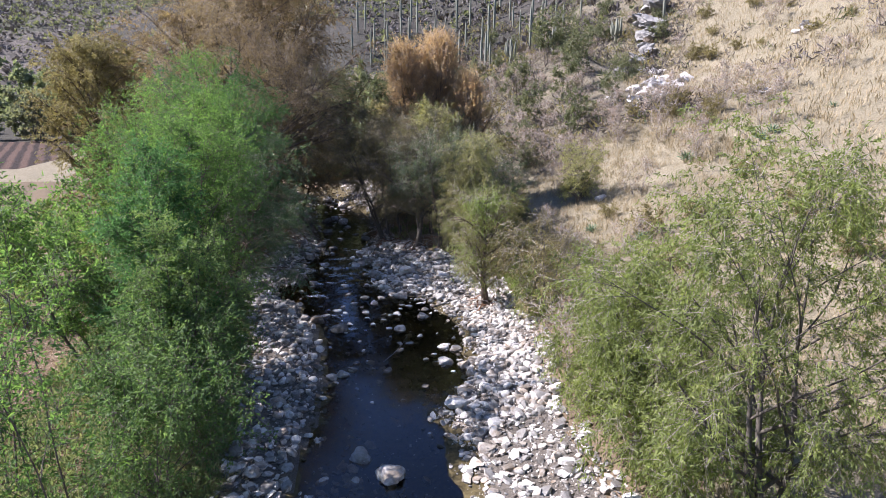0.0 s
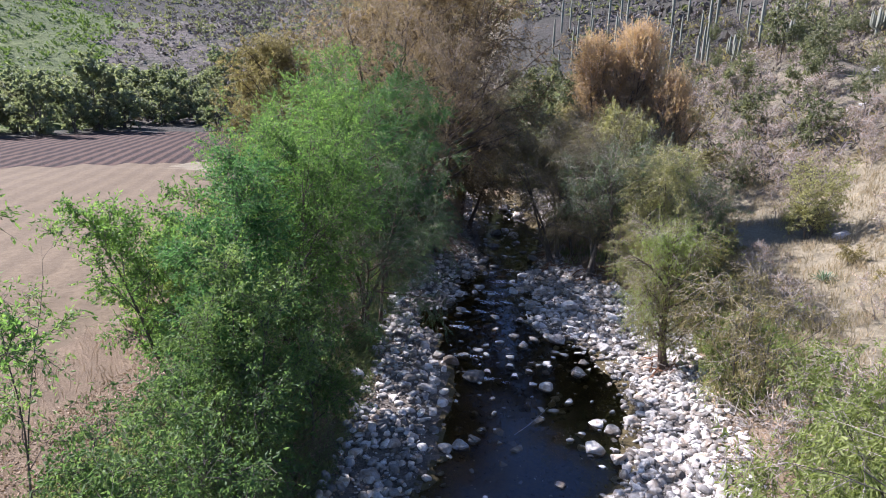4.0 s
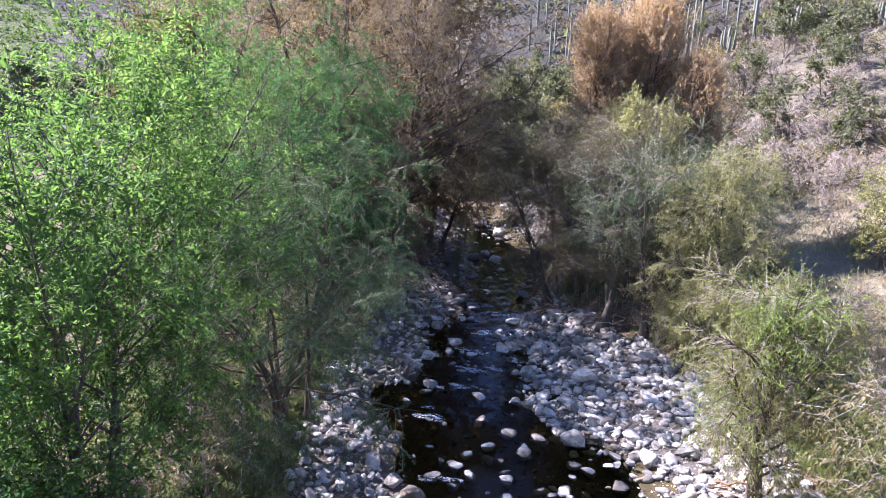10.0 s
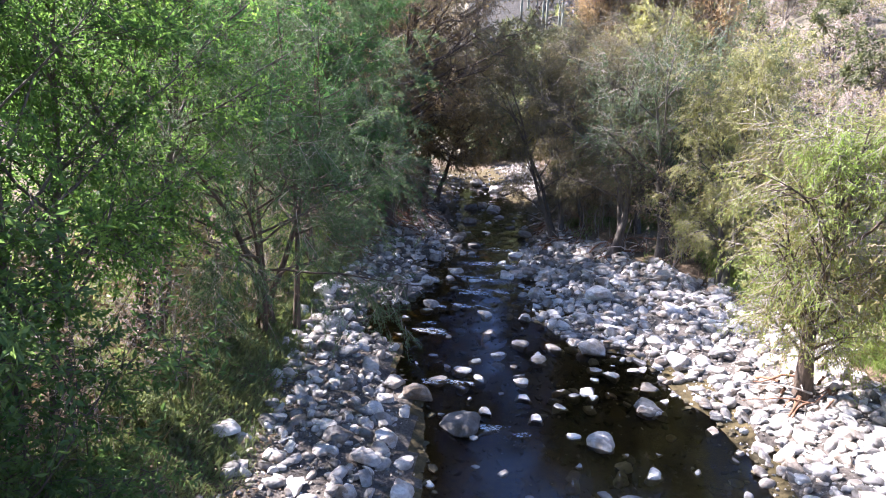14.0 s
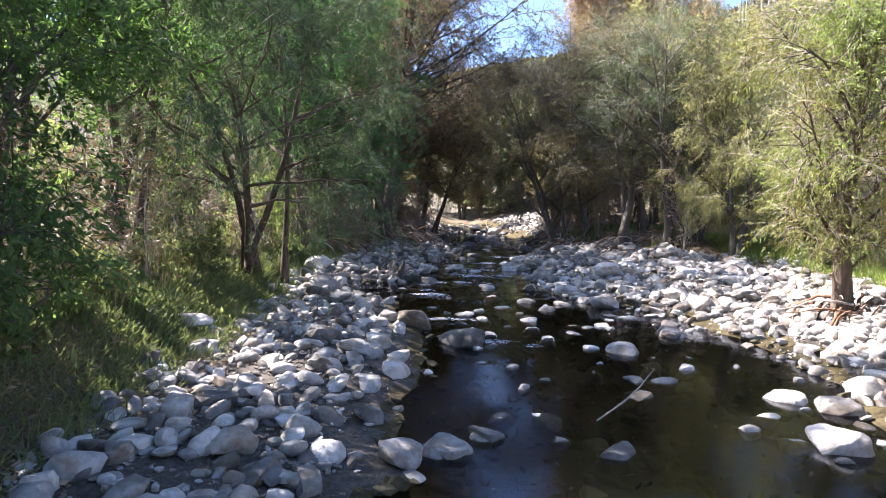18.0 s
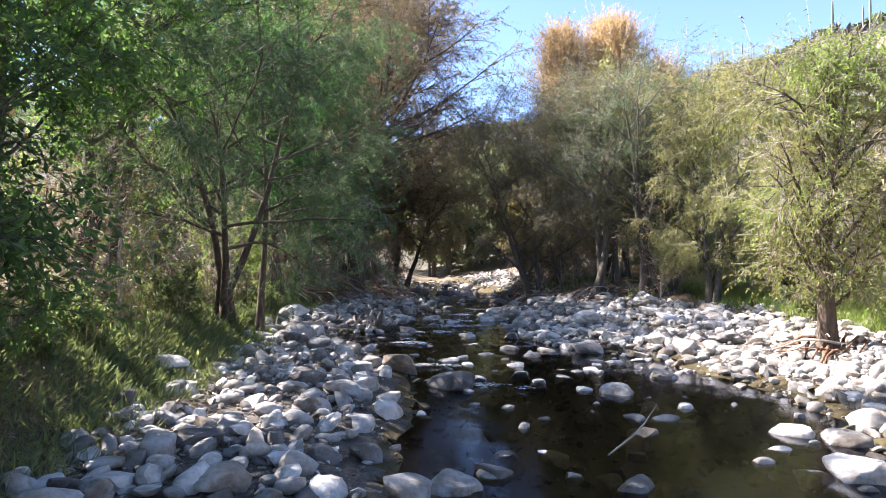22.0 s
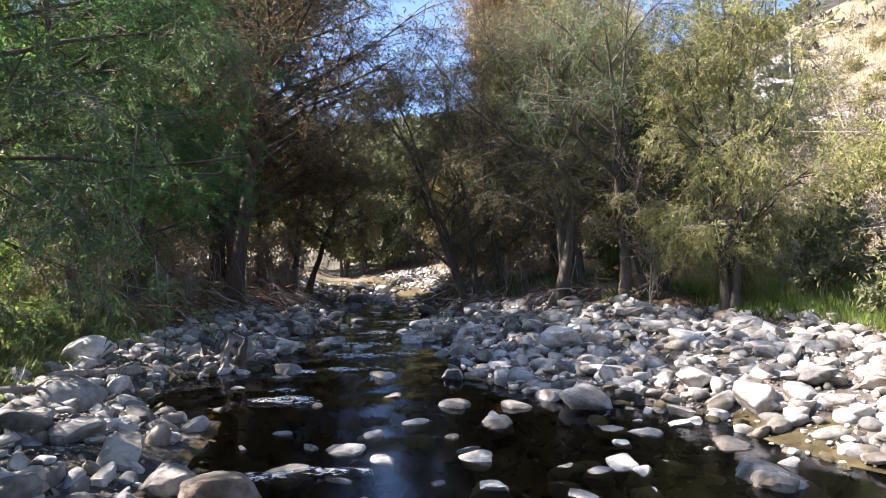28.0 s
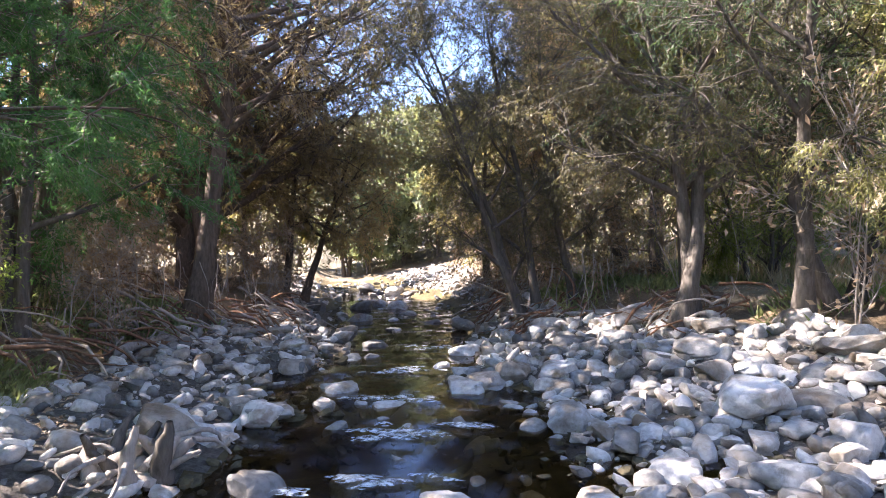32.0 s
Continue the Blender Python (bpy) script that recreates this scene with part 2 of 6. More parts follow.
M_BARK_C = bark("cypress_bark", (0.05, 0.038, 0.03), (0.22, 0.165, 0.125))
M_TWIG = bark("dry_twigs", (0.2, 0.17, 0.145), (0.5, 0.44, 0.385))
# grey twigs, colour lowered for the huge cypress's shade on two trees
M_SHADETWIG = bark("shaded_grey_twigs", (0.08, 0.068, 0.06), (0.27, 0.235, 0.21))
M_ROOT = bark("red_roots", (0.1, 0.05, 0.03), (0.34, 0.2, 0.13))
L_GREEN = foliage("fresh_green_leaves", [(0.0, (0.042, 0.085, 0.03)), (0.5, (0.108, 0.2, 0.058)), (1.0, (0.24, 0.37, 0.1))], 0.58)
L_FRESH = foliage("soft_fresh_leaves", [(0.0, (0.075, 0.125, 0.04)), (0.5, (0.15, 0.235, 0.075)), (1.0, (0.27, 0.36, 0.14))])
L_UNDER = foliage("dull_green_understory_leaves", [(0.0, (0.05, 0.095, 0.035)), (0.5, (0.105, 0.18, 0.065)), (1.0, (0.19, 0.27, 0.105))], 0.55)
L_BLUE = foliage("bluish_green_leaves", [(0.0, (0.032, 0.082, 0.03)), (0.5, (0.07, 0.165, 0.062)), (1.0, (0.145, 0.275, 0.115))], 0.55)
L_FEATHER = foliage("grey_green_feathery_leaves", [(0.0, (0.042, 0.070, 0.036)), (0.5, (0.088, 0.137, 0.070)), (1.0, (0.169, 0.225, 0.133))])
L_LIGHT = foliage("pale_green_leaves", [(0.0, (0.102, 0.149, 0.050)), (0.5, (0.197, 0.268, 0.085)), (1.0, (0.328, 0.383, 0.150))], 0.62)
L_BROWN = foliage("brown_cypress_leaves", [(0.0, (0.15, 0.113, 0.075)), (0.5, (0.29, 0.212, 0.138)), (1.0, (0.44, 0.335, 0.21))], 0.55)
L_RUST = foliage("rust_brown_cypress_leaves", [(0.0, (0.105, 0.075, 0.045)), (0.5, (0.21, 0.15, 0.088)), (1.0, (0.34, 0.25, 0.145))])
L_OLIVE = foliage("olive_brown_leaves", [(0.0, (0.116, 0.100, 0.050)), (0.5, (0.228, 0.192, 0.094)), (1.0, (0.352, 0.296, 0.152))])
L_ORANGE = foliage("rust_orange_leaves", [(0.0, (0.29, 0.185, 0.11)), (0.5, (0.46, 0.31, 0.19)), (1.0, (0.6, 0.44, 0.29))], 0.55)
L_DARK = foliage("dull_grey_green_leaves", [(0.0, (0.064, 0.061, 0.034)), (0.5, (0.137, 0.121, 0.069)), (1.0, (0.230, 0.194, 0.116))])
L_WILLOW = foliage("green_willow_leaves", [(0.0, (0.09, 0.115, 0.04)), (0.5, (0.185, 0.225, 0.075)), (1.0, (0.3, 0.335, 0.115))], 0.55)
L_YELLOW = foliage("yellow_green_leaves", [(0.0, (0.176, 0.167, 0.079)), (0.5, (0.304, 0.296, 0.131)), (1.0, (0.416, 0.389, 0.195))])
L_SHRUB = foliage("dusty_green_leaves", [(0.0, (0.07, 0.08, 0.045)), (0.5, (0.138, 0.15, 0.083)), (1.0, (0.26, 0.255, 0.155))])
L_FIELD = foliage("dusty_field_tree_leaves", [(0.0, (0.095, 0.121, 0.074)), (0.5, (0.194, 0.221, 0.131)), (1.0, (0.336, 0.347, 0.221))])
L_PALE = foliage("grey_green_field_tree_leaves", [(0.0, (0.1, 0.11, 0.075)), (0.5, (0.19, 0.2, 0.135)), (1.0, (0.3, 0.3, 0.21))])
L_LIME = foliage("lime_and_ochre_leaves", [(0.0, (0.205, 0.152, 0.07)), (0.35, (0.225, 0.195, 0.078)), (0.6, (0.21, 0.255, 0.07)), (1.0, (0.28, 0.41, 0.09))])
L_STRAW = foliage("straw_grass", [(0.0, (0.227, 0.173, 0.098)), (0.5, (0.343, 0.274, 0.171)), (1.0, (0.444, 0.375, 0.252))], 0.2)
L_HERB = foliage("bank_herb_leaves", [(0.0, (0.081, 0.108, 0.050)), (0.5, (0.176, 0.211, 0.099)), (1.0, (0.315, 0.324, 0.162))])
L_DEAD = foliage("dead_leaves", [(0.0, (0.162, 0.104, 0.0669)), (0.5, (0.302, 0.207, 0.133)), (1.0, (0.467, 0.351, 0.246))], 0.1)
M_CACTUS = plain("cactus_skin", (0.2, 0.21, 0.16), 0.7)
M_AGAVE = plain("agave_leaf", (0.12, 0.19, 0.1), 0.5)

# ---- mesh helpers ----


def mesh_of(name, verts, faces, mats, smooth=False, index=None):
    """A mesh from vertex and face arrays (faces: an array of triangles or quads, or several of them)."""
    me = bpy.data.meshes.new(name)
    groups = faces if isinstance(faces, list) else [faces]
    groups = [np.asarray(f, dtype=np.int64) for f in groups if len(f)]
    loops = np.concatenate([f.ravel() for f in groups])
    sizes = np.concatenate([np.full(len(f), f.shape[1]) for f in groups])
    verts = np.asarray(verts, dtype=np.float32)
    me.vertices.add(len(verts))
    me.vertices.foreach_set("co", verts.ravel())
    me.loops.add(len(loops))
    me.loops.foreach_set("vertex_index", loops.astype(np.int32))
    me.polygons.add(len(sizes))
    me.polygons.foreach_set("loop_start", np.concatenate([[0], np.cumsum(sizes)[:-1]]).astype(np.int32))
    for m in (mats if isinstance(mats, (list, tuple)) else [mats]):
        me.materials.append(m)
    if index is not None:
        me.polygons.foreach_set("material_index", np.asarray(index, dtype=np.int32))
    me.polygons.foreach_set("use_smooth", np.full(len(sizes), smooth))
    me.update(calc_edges=True)
    me.validate()
    return me


def part(name, me, parent, label=""):
    ob = new(name, me)
    ob.parent = parent
    if label:
        ob["label"] = label
    return ob


def thing(name, x, y, z, label, category, group="", rz=0.0, kind=""):
    ob = new(name)
    ob.matrix_basis = pose(x, y, z, 0, 0, rz)
    ob.empty_display_size = 0.2
    return tagged(ob, label, category, group, kind)


def sstep(a, b, v):
    t = np.clip((np.asarray(v, float) - a) / (b - a), 0, 1)
    return t * t * (3 - 2 * t)


def waves(x, y, scale, seed=0):
    """A cheap smooth noise in about -1..1 for arrays."""
    r = np.random.RandomState(seed)
    out = np.zeros(np.broadcast(x, y).shape)
    for k in range(7):
        a, f, ph = r.uniform(0, 6.283), scale * (0.6 + 0.45 * k), r.uniform(0, 6.283)
        out = out + np.sin(f * (np.cos(a) * x + np.sin(a) * y) + ph) / (1 + 0.5 * k)
    return out / 2.6


# ---- the lie of the land ----
LW = ([-40, -5, 0, 5, 8, 9.6, 12, 16, 18, 20, 23, 25, 27, 30, 33, 37, 45, 55, 75], [-2, -1.6, -1.4, -0.9, -0.5, -1.0, -1.0, -1.9, -2.7, -2.9, -2.9, -2.5, -1.8, -1.6, -2.2, -2.9, -4.1, -6, -8])
LB = ([-40, 0, 5, 7.5, 9, 10.5, 13, 16, 20, 25, 30, 33, 36, 45, 60, 75], [-4, -3.2, -3.4, -3.7, -3.9, -4.0, -4.3, -4.7, -5.5, -5.8, -5.9, -5.0, -4.6, -5.6, -7.5, -14])
RW = ([-40, 0, 5, 7, 10, 12, 14, 16, 18, 19, 20, 21.3, 23, 25, 27, 29.6, 32.8, 35.3, 44, 55, 75], [4.8, 4.8, 4.5, 5.5, 6.5, 6.8, 6.7, 6.5, 6.0, 5.0, 3.3, 2.1, 1.8, 1.3, 1.0, 1.3, 2.3, 2.5, 2.8, 0.5, -4])
RB = ([-40, 0, 5, 10, 15, 20, 22, 24, 27, 30, 33, 44, 60, 75], [8, 8, 8.4, 9.5, 9.7, 9.6, 9.2, 8.2, 6.0, 4.6, 3.4, 3.8, 3.5, 0])
TOE = ([-60, 10, 30, 45, 70, 100, 200], [12, 12, 11, 11, 12, 12, 5])


def level(y):
    """The stream's surface."""
    return np.interp(y, [-40, 18, 24, 31, 40, 60, 80], [-0.15, 0.0, 0.18, 0.3, 0.4, 0.7, 1.0])


def banks(x, y):
    """The uneven water's edge on both sides."""
    lw = np.interp(y, *LW) + 0.25 * waves(x, y, 1.7, 61) + 0.12 * waves(x, y, 4.5, 62)
    rw = np.interp(y, *RW) + 0.45 * waves(x, y, 1.6, 63) + 0.12 * waves(x, y, 4.5, 64)
    return lw, rw


def height(x, y):
    x, y = np.asarray(x, float), np.asarray(y, float)
    lb, rb, toe = (np.interp(y, *c) for c in (LB, RB, TOE))
    w = level(y)
    lw, rw = banks(x, y)
    wig = waves(x, y, 1.1, 3) * 0.07 + waves(x, y, 3.7, 4) * 0.04
    # channel, stone bars and banks
    zl = w - 0.06 + 0.06 * sstep(0, 0.5, lw - x) + np.clip((lw - x) / np.maximum(lw - lb, 0.3), 0, 1) * 0.28 + sstep(0, 1.6, lb - x) * 0.75
    zr = w - 0.06 + 0.06 * sstep(0, 0.5, x - rw) + np.clip((x - rw) / np.maximum(rb - rw, 0.3), 0, 1) * 0.7 + sstep(0, 2.2, x - rb) * 0.5
    # wet hollows between the stones of the riffle
    wet = 0.5 + 0.5 * waves(x, y, 1.5, 66)
    mid = np.minimum(x - lw, rw - x)
    zm = w - 0.06 - 0.4 * sstep(0, 1.6, mid)
    hollow = 0.42 * wet * sstep(17.5, 20, y) * sstep(34, 30, y) * sstep(-5.0, -3.6, x) * sstep(6.4, 5.0, x + 0.4 * (y - 24) / 6) * sstep(1.3, 0.2, mid)
    z = np.where(x < lw, zl, np.where(x > rw, zr, zm)) - hollow + wig
    # left terrace and fields
    z = z + 0.6 * sstep(-6, -22, x) + 0.006 * np.clip(-22 - x, 0, 90)
    # slope on the right
    u = np.clip(x - toe, 0, None)
    k = np.interp(y, [-40, 18, 32, 58, 80, 105], [0.24, 0.26, 0.42, 0.54, 0.72, 0.95])
    rise = k * (np.sqrt((u - 6) ** 2 + 36) + u - 12 + 2.5) / 2 * 1.0
    rise = np.where(u > 0, np.clip(rise, 0, None), 0)
    hillr = 90 * (1 - np.exp(-rise / 90)) * (1 + 0.1 * waves(x, y, 0.09, 5)) + sstep(2, 12, u) * waves(x, y, 0.35, 8) * 0.3
    # the foot of the hill climbs upstream
    hillr = hillr + sstep(9, 19, x) * sstep(44, 32, x) * 0.17 * np.clip(np.sqrt((y - 32) ** 2 + 40) + y - 32, 0, 88) / 2 * sstep(130, 80, y)
    # far slopes
    hl = 190 * sstep(-95, -620, x) * (1 + 0.12 * waves(x, y, 0.012, 11))
    y0 = 76 + 1.2 * np.clip(-8 - x, 0, 80)
    ha = 0.26 * (np.sqrt((y - y0) ** 2 + 100) + y - y0) / 2
    ha = 126 * (1 - np.exp(-ha / 80)) * (1 + 0.1 * waves(x, y, 0.02, 12))
    far = np.sqrt(hl ** 2 + ha ** 2 + hillr ** 2)
    flat = sstep(2200, 1200, np.hypot(x, y))
    back = 60 * sstep(-150, -600, y)
    return z + far * (0.35 + 0.65 * flat) + back


def axis_steps(lo, hi, fine, far, grow=1.13):
    mid = list(np.arange(lo, hi + 1e-6, fine))
    s, v = fine, hi
    right = []
    while v < far:
        s *= grow
        v += s
        right.append(v)
    s, v = fine, lo
    left = []
    while v > -far:
        s *= grow
        v -= s
        left.append(v)
    return np.array(left[::-1] + mid + right)


def grid_faces(nx, ny):
    i = np.arange(nx - 1)[None, :] + nx * np.arange(ny - 1)[:, None]
    i = i.ravel()
    return np.stack([i, i + 1, i + 1 + nx, i + nx], 1)


def build_ground():
    gx = axis_steps(-24, 18, 0.25, 2900)
    gy = axis_steps(-14, 66, 0.3, 2900)
    X, Y = np.meshgrid(gx, gy)
    Z = height(X, Y)
    f = grid_faces(len(gx), len(gy))
    cx, cy = X.ravel()[f].mean(1), Y.ravel()[f].mean(1)
    jit = waves(cx, cy, 1.1, 21) * 0.8
    lb, rb = (np.interp(cy, *c) for c in (LB, RB))
    idx = np.full(len(f), 2)
    idx[(cx > lb - 14 + 4 * jit) & (cx < rb + 2.0 + jit)] = 1
    idx[(cx > lb) & (cx < rb) & (cy < 64 + jit)] = 0
    jl, jr = banks(cx, cy)
    idx[(cx > jl + 0.35) & (cx < jr + 0.3) & (cy < 64)] = 6
    idx[(cx < lb - 13 + 2.2 * waves(cx, cy, 0.35, 23) + 0.8 * jit) & (cx > -104)] = 3
    idx[(cx < -36) & (cx > -100) & (cy > 67 + 0.75 * (cx + 46) + 1.5 * jit)] = 4
    idx[(cx < -100 + 4 * jit) | (cy > 150 + 0.3 * cx) | (cy < -150) | (cx > 120)] = 5
    idx[(cx > 8 + 2 * jit) & (cx < 3 + (cy + 16.4) * 0.49 + 4 * jit) & (cy > 44 + 5 * jit)] = 8
    idx[(cy > 68 + 3 * jit) & (cx > -30) & (cx < 40)] = 8
    idx[(cy > 120 + 6 * jit) & (cx > -60)] = 5
    idx[(cx < -13) & (cy > 60) & (cx > -45 + jit * 4)] = 2
    idx[(cx < -104 + 4 * jit) & (cy < 420 + 0.6 * cx)] = 7
    idx[(idx == 7) & (cx < -0.74 * cy + 26 * waves(cx, cy, 0.02, 22))] = 9
    cz = Z.ravel()[f].mean(1)
    idx[(cz < level(cy) + 0.02) & (cx > lb) & (cx < rb) & (cy < 64)] = 6
    me = mesh_of("ground", np.stack([X.ravel(), Y.ravel(), Z.ravel()], 1), f, [M_GRAVEL, M_LITTER, M_DRY, M_STUBBLE, M_PLOUGH, M_SCRUB, M_BED, M_GREENHILL, M_HILL, M_GRASSHILL], True, idx)
    tagged(new("ground", me), "river valley ground of gravel, leaf litter and dry grass", "ground", kind="structure")


build_ground()


def build_water():
    gx, gy = np.concatenate([np.arange(-9, -4, 0.5), np.arange(-4, 7.6, 0.13), np.arange(7.8, 9.9, 0.5)]), np.concatenate([np.arange(-40, 4, 0.5), np.arange(4, 48, 0.13), np.arange(48, 76, 0.5)])
    X, Y = np.meshgrid(gx, gy)
    Z = level(Y)
    mask = sstep(17, 21, Y) * sstep(56, 46, Y)
    Z = Z + (0.004 + 0.012 * mask) * waves(X, Y, 4.5, 31) + (0.002 + 0.011 * mask) * waves(X * 0.8, Y, 11.0, 32)
    me = mesh_of("water", np.stack([X.ravel(), Y.ravel(), Z.ravel()], 1), grid_faces(len(gx), len(gy)), M_WATER, True)
    tagged(new("water", me), "clear brown shallow stream water over stones", "water", kind="structure")


build_water()


def ground_z(x, y):
    return float(height(np.array([x]), np.array([y]))[0])


# ---- trees ----


def tubes(lines, sides):
    """Tapered tubes along polylines. lines: list of (points k x 3, radii k)."""
    V, Q, base = [], [], 0
    ang = np.arange(sides) * 2 * np.pi / sides
    ca, sa = np.cos(ang), np.sin(ang)
    for pts, rad in lines:
        k = len(pts)
        d = np.gradient(pts, axis=0)
        d /= np.linalg.norm(d, axis=1, keepdims=True) + 1e-9
        ref = np.where(np.abs(d[:, 2:3]) < 0.9, np.array([[0, 0, 1.0]]), np.array([[1.0, 0, 0]]))
        a = np.cross(d, ref)
        a /= np.linalg.norm(a, axis=1, keepdims=True) + 1e-9
        b = np.cross(d, a)
        ring = pts[:, None, :] + rad[:, None, None] * (ca[None, :, None] * a[:, None, :] + sa[None, :, None] * b[:, None, :])
        V.append(ring.reshape(-1, 3))
        i = np.arange(sides)
        j = (i + 1) % sides
        for r in range(k - 1):
            o = base + r * sides
            Q.append(np.stack([o + i, o + j, o + sides + j, o + sides + i], 1))
        base += k * sides
    return np.concatenate(V), np.concatenate(Q)


def twig_tubes(a, b, r):
    """Many thin three-sided twigs from a to b (n x 3), narrowing to a point."""
    d = b - a
    d /= np.linalg.norm(d, axis=1, keepdims=True) + 1e-9
    u = np.cross(d, np.array([0.3, 0.5, 0.81]))
    u /= np.linalg.norm(u, axis=1, keepdims=True) + 1e-9
    v = np.cross(d, u)
    n = len(a)
    P = np.empty((n, 4, 3))
    for k, t in enumerate((0, 2.094, 4.189)):
        P[:, k] = a + r[:, None] * (np.cos(t) * u + np.sin(t) * v)
    P[:, 3] = b
    o = np.arange(n)[:, None] * 4
    F = np.concatenate([o + np.array([[0, 1, 3]]), o + np.array([[1, 2, 3]]), o + np.array([[2, 0, 3]])])
    return P.reshape(-1, 3), F


def leaf_quads(c, d, L, Wd, rng, fold=0.25):
    """Pointed leaves at c along d, each a folded rhombus."""
    n = len(c)
    d = d / (np.linalg.norm(d, axis=1, keepdims=True) + 1e-9)
    r = rng.normal(size=(n, 3))
    s = np.cross(d, r)
    s /= np.linalg.norm(s, axis=1, keepdims=True) + 1e-9
    nn = np.cross(d, s)
    L, Wd = L[:, None], Wd[:, None]
    P = np.empty((n, 4, 3))
    P[:, 0] = c
    P[:, 1] = c + d * L * 0.5 + s * Wd * 0.5 + nn * Wd * fold
    P[:, 2] = c + d * L
    P[:, 3] = c + d * L * 0.5 - s * Wd * 0.5 + nn * Wd * fold
    return P.reshape(-1, 3), np.arange(n * 4).reshape(n, 4)


def leaf_tris(c, d, L, Wd, rng):
    """Needle-like leaves at c along d, each one slim triangle."""
    n = len(c)
    d = d / (np.linalg.norm(d, axis=1, keepdims=True) + 1e-9)
    s = np.cross(d, rng.normal(size=(n, 3)))
    s /= np.linalg.norm(s, axis=1, keepdims=True) + 1e-9
    P = np.empty((n, 3, 3))
    P[:, 0] = c - s * Wd[:, None] * 0.6
    P[:, 1] = c + s * Wd[:, None] * 0.6
    P[:, 2] = c + d * L[:, None]
    return P.reshape(-1, 3), np.arange(n * 3).reshape(n, 3)


def curve(rng, start, direction, length, k, bend, wob):
    """A polyline that starts along direction and bends by bend (a vector per unit length)."""
    d = np.array(direction, float)
    d /= np.linalg.norm(d)
    step = length / (k - 1)
    pts = [np.array(start, float)]
    for _ in range(k - 1):
        d = d + np.asarray(bend) * step / length + rng.normal(size=3) * wob
        d /= np.linalg.norm(d)
        pts.append(pts[-1] + d * step)
    return np.array(pts)


def grow(seed, H, R, trunk_r, stems=1, clear=0.25, limbs=14, rise=0.6, bend=0.3, subs=7, twigs=1600, twig_len=0.7, leaves=10,
         leaf=(0.12, 0.045), droop=0.3, lean=(0, 0), shape="oval", spread=0.4, twig_r=0.008, splay=0.12, needle=False, thick=1.0, even=0.0):
    """The skeleton and leaves of one tree at the origin: lists of trunk and limb tubes, twigs and leaves."""
    rng = np.random.RandomState(seed)
    trunks, limbl, subl = [], [], []
    for s in range(stems):
        az = rng.uniform(0, 6.283)
        off = 0 if stems == 1 else rng.uniform(0.15, spread)
        h = H * (1 if s == 0 else rng.uniform(0.75, 0.97)) * 0.95
        tilt = np.array([math.cos(az) * off, math.sin(az) * off, 0])
        d0 = np.array([lean[0], lean[1], 0]) + tilt * (0.3 if stems > 1 else 0) + np.array([0, 0, 1.0])
        pts = curve(rng, tilt * 1.2 + np.array([0, 0, -0.35]), d0, h, 10, (tilt[0] * splay * 3, tilt[1] * splay * 3, 0.12), 0.06)
        q = np.linspace(0, 1, 10)
        if s == 0:
            pts[:, :2] -= q[:, None] * (pts[-1, :2] - np.array(lean) * h)
        rr = trunk_r / math.sqrt(stems) ** 0.8 * ((1 - q) ** 0.8 * 0.93 + 0.03)
        rr[0] *= 1.7
        rr[1] *= 1.12
        trunks.append((pts, rr))
        nl = max(3, int(limbs / stems))
        for i in range(nl):
            f = clear + (0.97 - clear) * (i + rng.uniform(0.1, 0.9)) / nl
            j = f * 9
            a = int(min(j, 8))
            p = pts[a] + (pts[a + 1] - pts[a]) * (j - a)
            g = (f - clear) / (1 - clear)
            if shape == "oval":
                prof = math.sin(math.pi * (0.18 + 0.72 * g)) ** 0.8
            elif shape == "cone":
                prof = max(0.15, (1 - g) ** 0.8)
            elif shape == "flame":
                prof = max(0.2, math.sin(math.pi * (0.3 + 0.6 * g)))
            elif shape == "umbrella":
                prof = 0.5 + 0.5 * g
            else:
                prof = 0.55 + 0.45 * math.sin(math.pi * g)
            az2 = i * 2.4 + s * 1.3 + rng.uniform(-0.5, 0.5)
            up = rise + 0.7 * g * g
            length = R * prof * rng.uniform(0.75, 1.1) * (1.0 + 0.15 * up)
            dl = (math.cos(az2), math.sin(az2), up)
            lp = curve(rng, p, dl, length, 7, (0, 0, bend), 0.11)
            r0 = min(rr[a] * 0.6, (0.02 + 0.02 * length) * thick)
            limbl.append((lp, r0 * np.linspace(1, 0.22, 7)))
            for _ in range(subs):
                fs = rng.uniform(0.25, 0.98)
                b = int(min(fs * 6, 5))
                sp = lp[b] + (lp[b + 1] - lp[b]) * (fs * 6 - b)
                ld = lp[b + 1] - lp[b]
                ld = ld / np.linalg.norm(ld)
                sd = ld * 0.8 + rng.normal(size=3) * 0.6 + np.array([0, 0, 0.15 - droop * 0.3])
                sl = max(0.5, length * rng.uniform(0.25, 0.55))
                subl.append((curve(rng, sp, sd, sl, 4, (0, 0, -droop * 0.8), 0.13), max(0.006, r0 * 0.3) * np.linspace(1, 0.25, 4)))
    A = np.array([l[0] for l in subl])
    pick = rng.randint(0, len(A), twigs)
    if even:
        # a share of the twigs sits along the limbs themselves
        A = np.concatenate([A, np.array([l[0][[1, 3, 5, 6]] for l in limbl])])
        pick = np.where(rng.rand(twigs) < even, rng.randint(len(subl), len(A), twigs), pick)
    fr = rng.uniform(0.15, 1.0, twigs) * 3
    b = np.minimum(fr.astype(int), 2)
    st = A[pick, b] + (A[pick, b + 1] - A[pick, b]) * (fr - b)[:, None]
    dr = A[pick, b + 1] - A[pick, b]
    dr /= np.linalg.norm(dr, axis=1, keepdims=True) + 1e-9
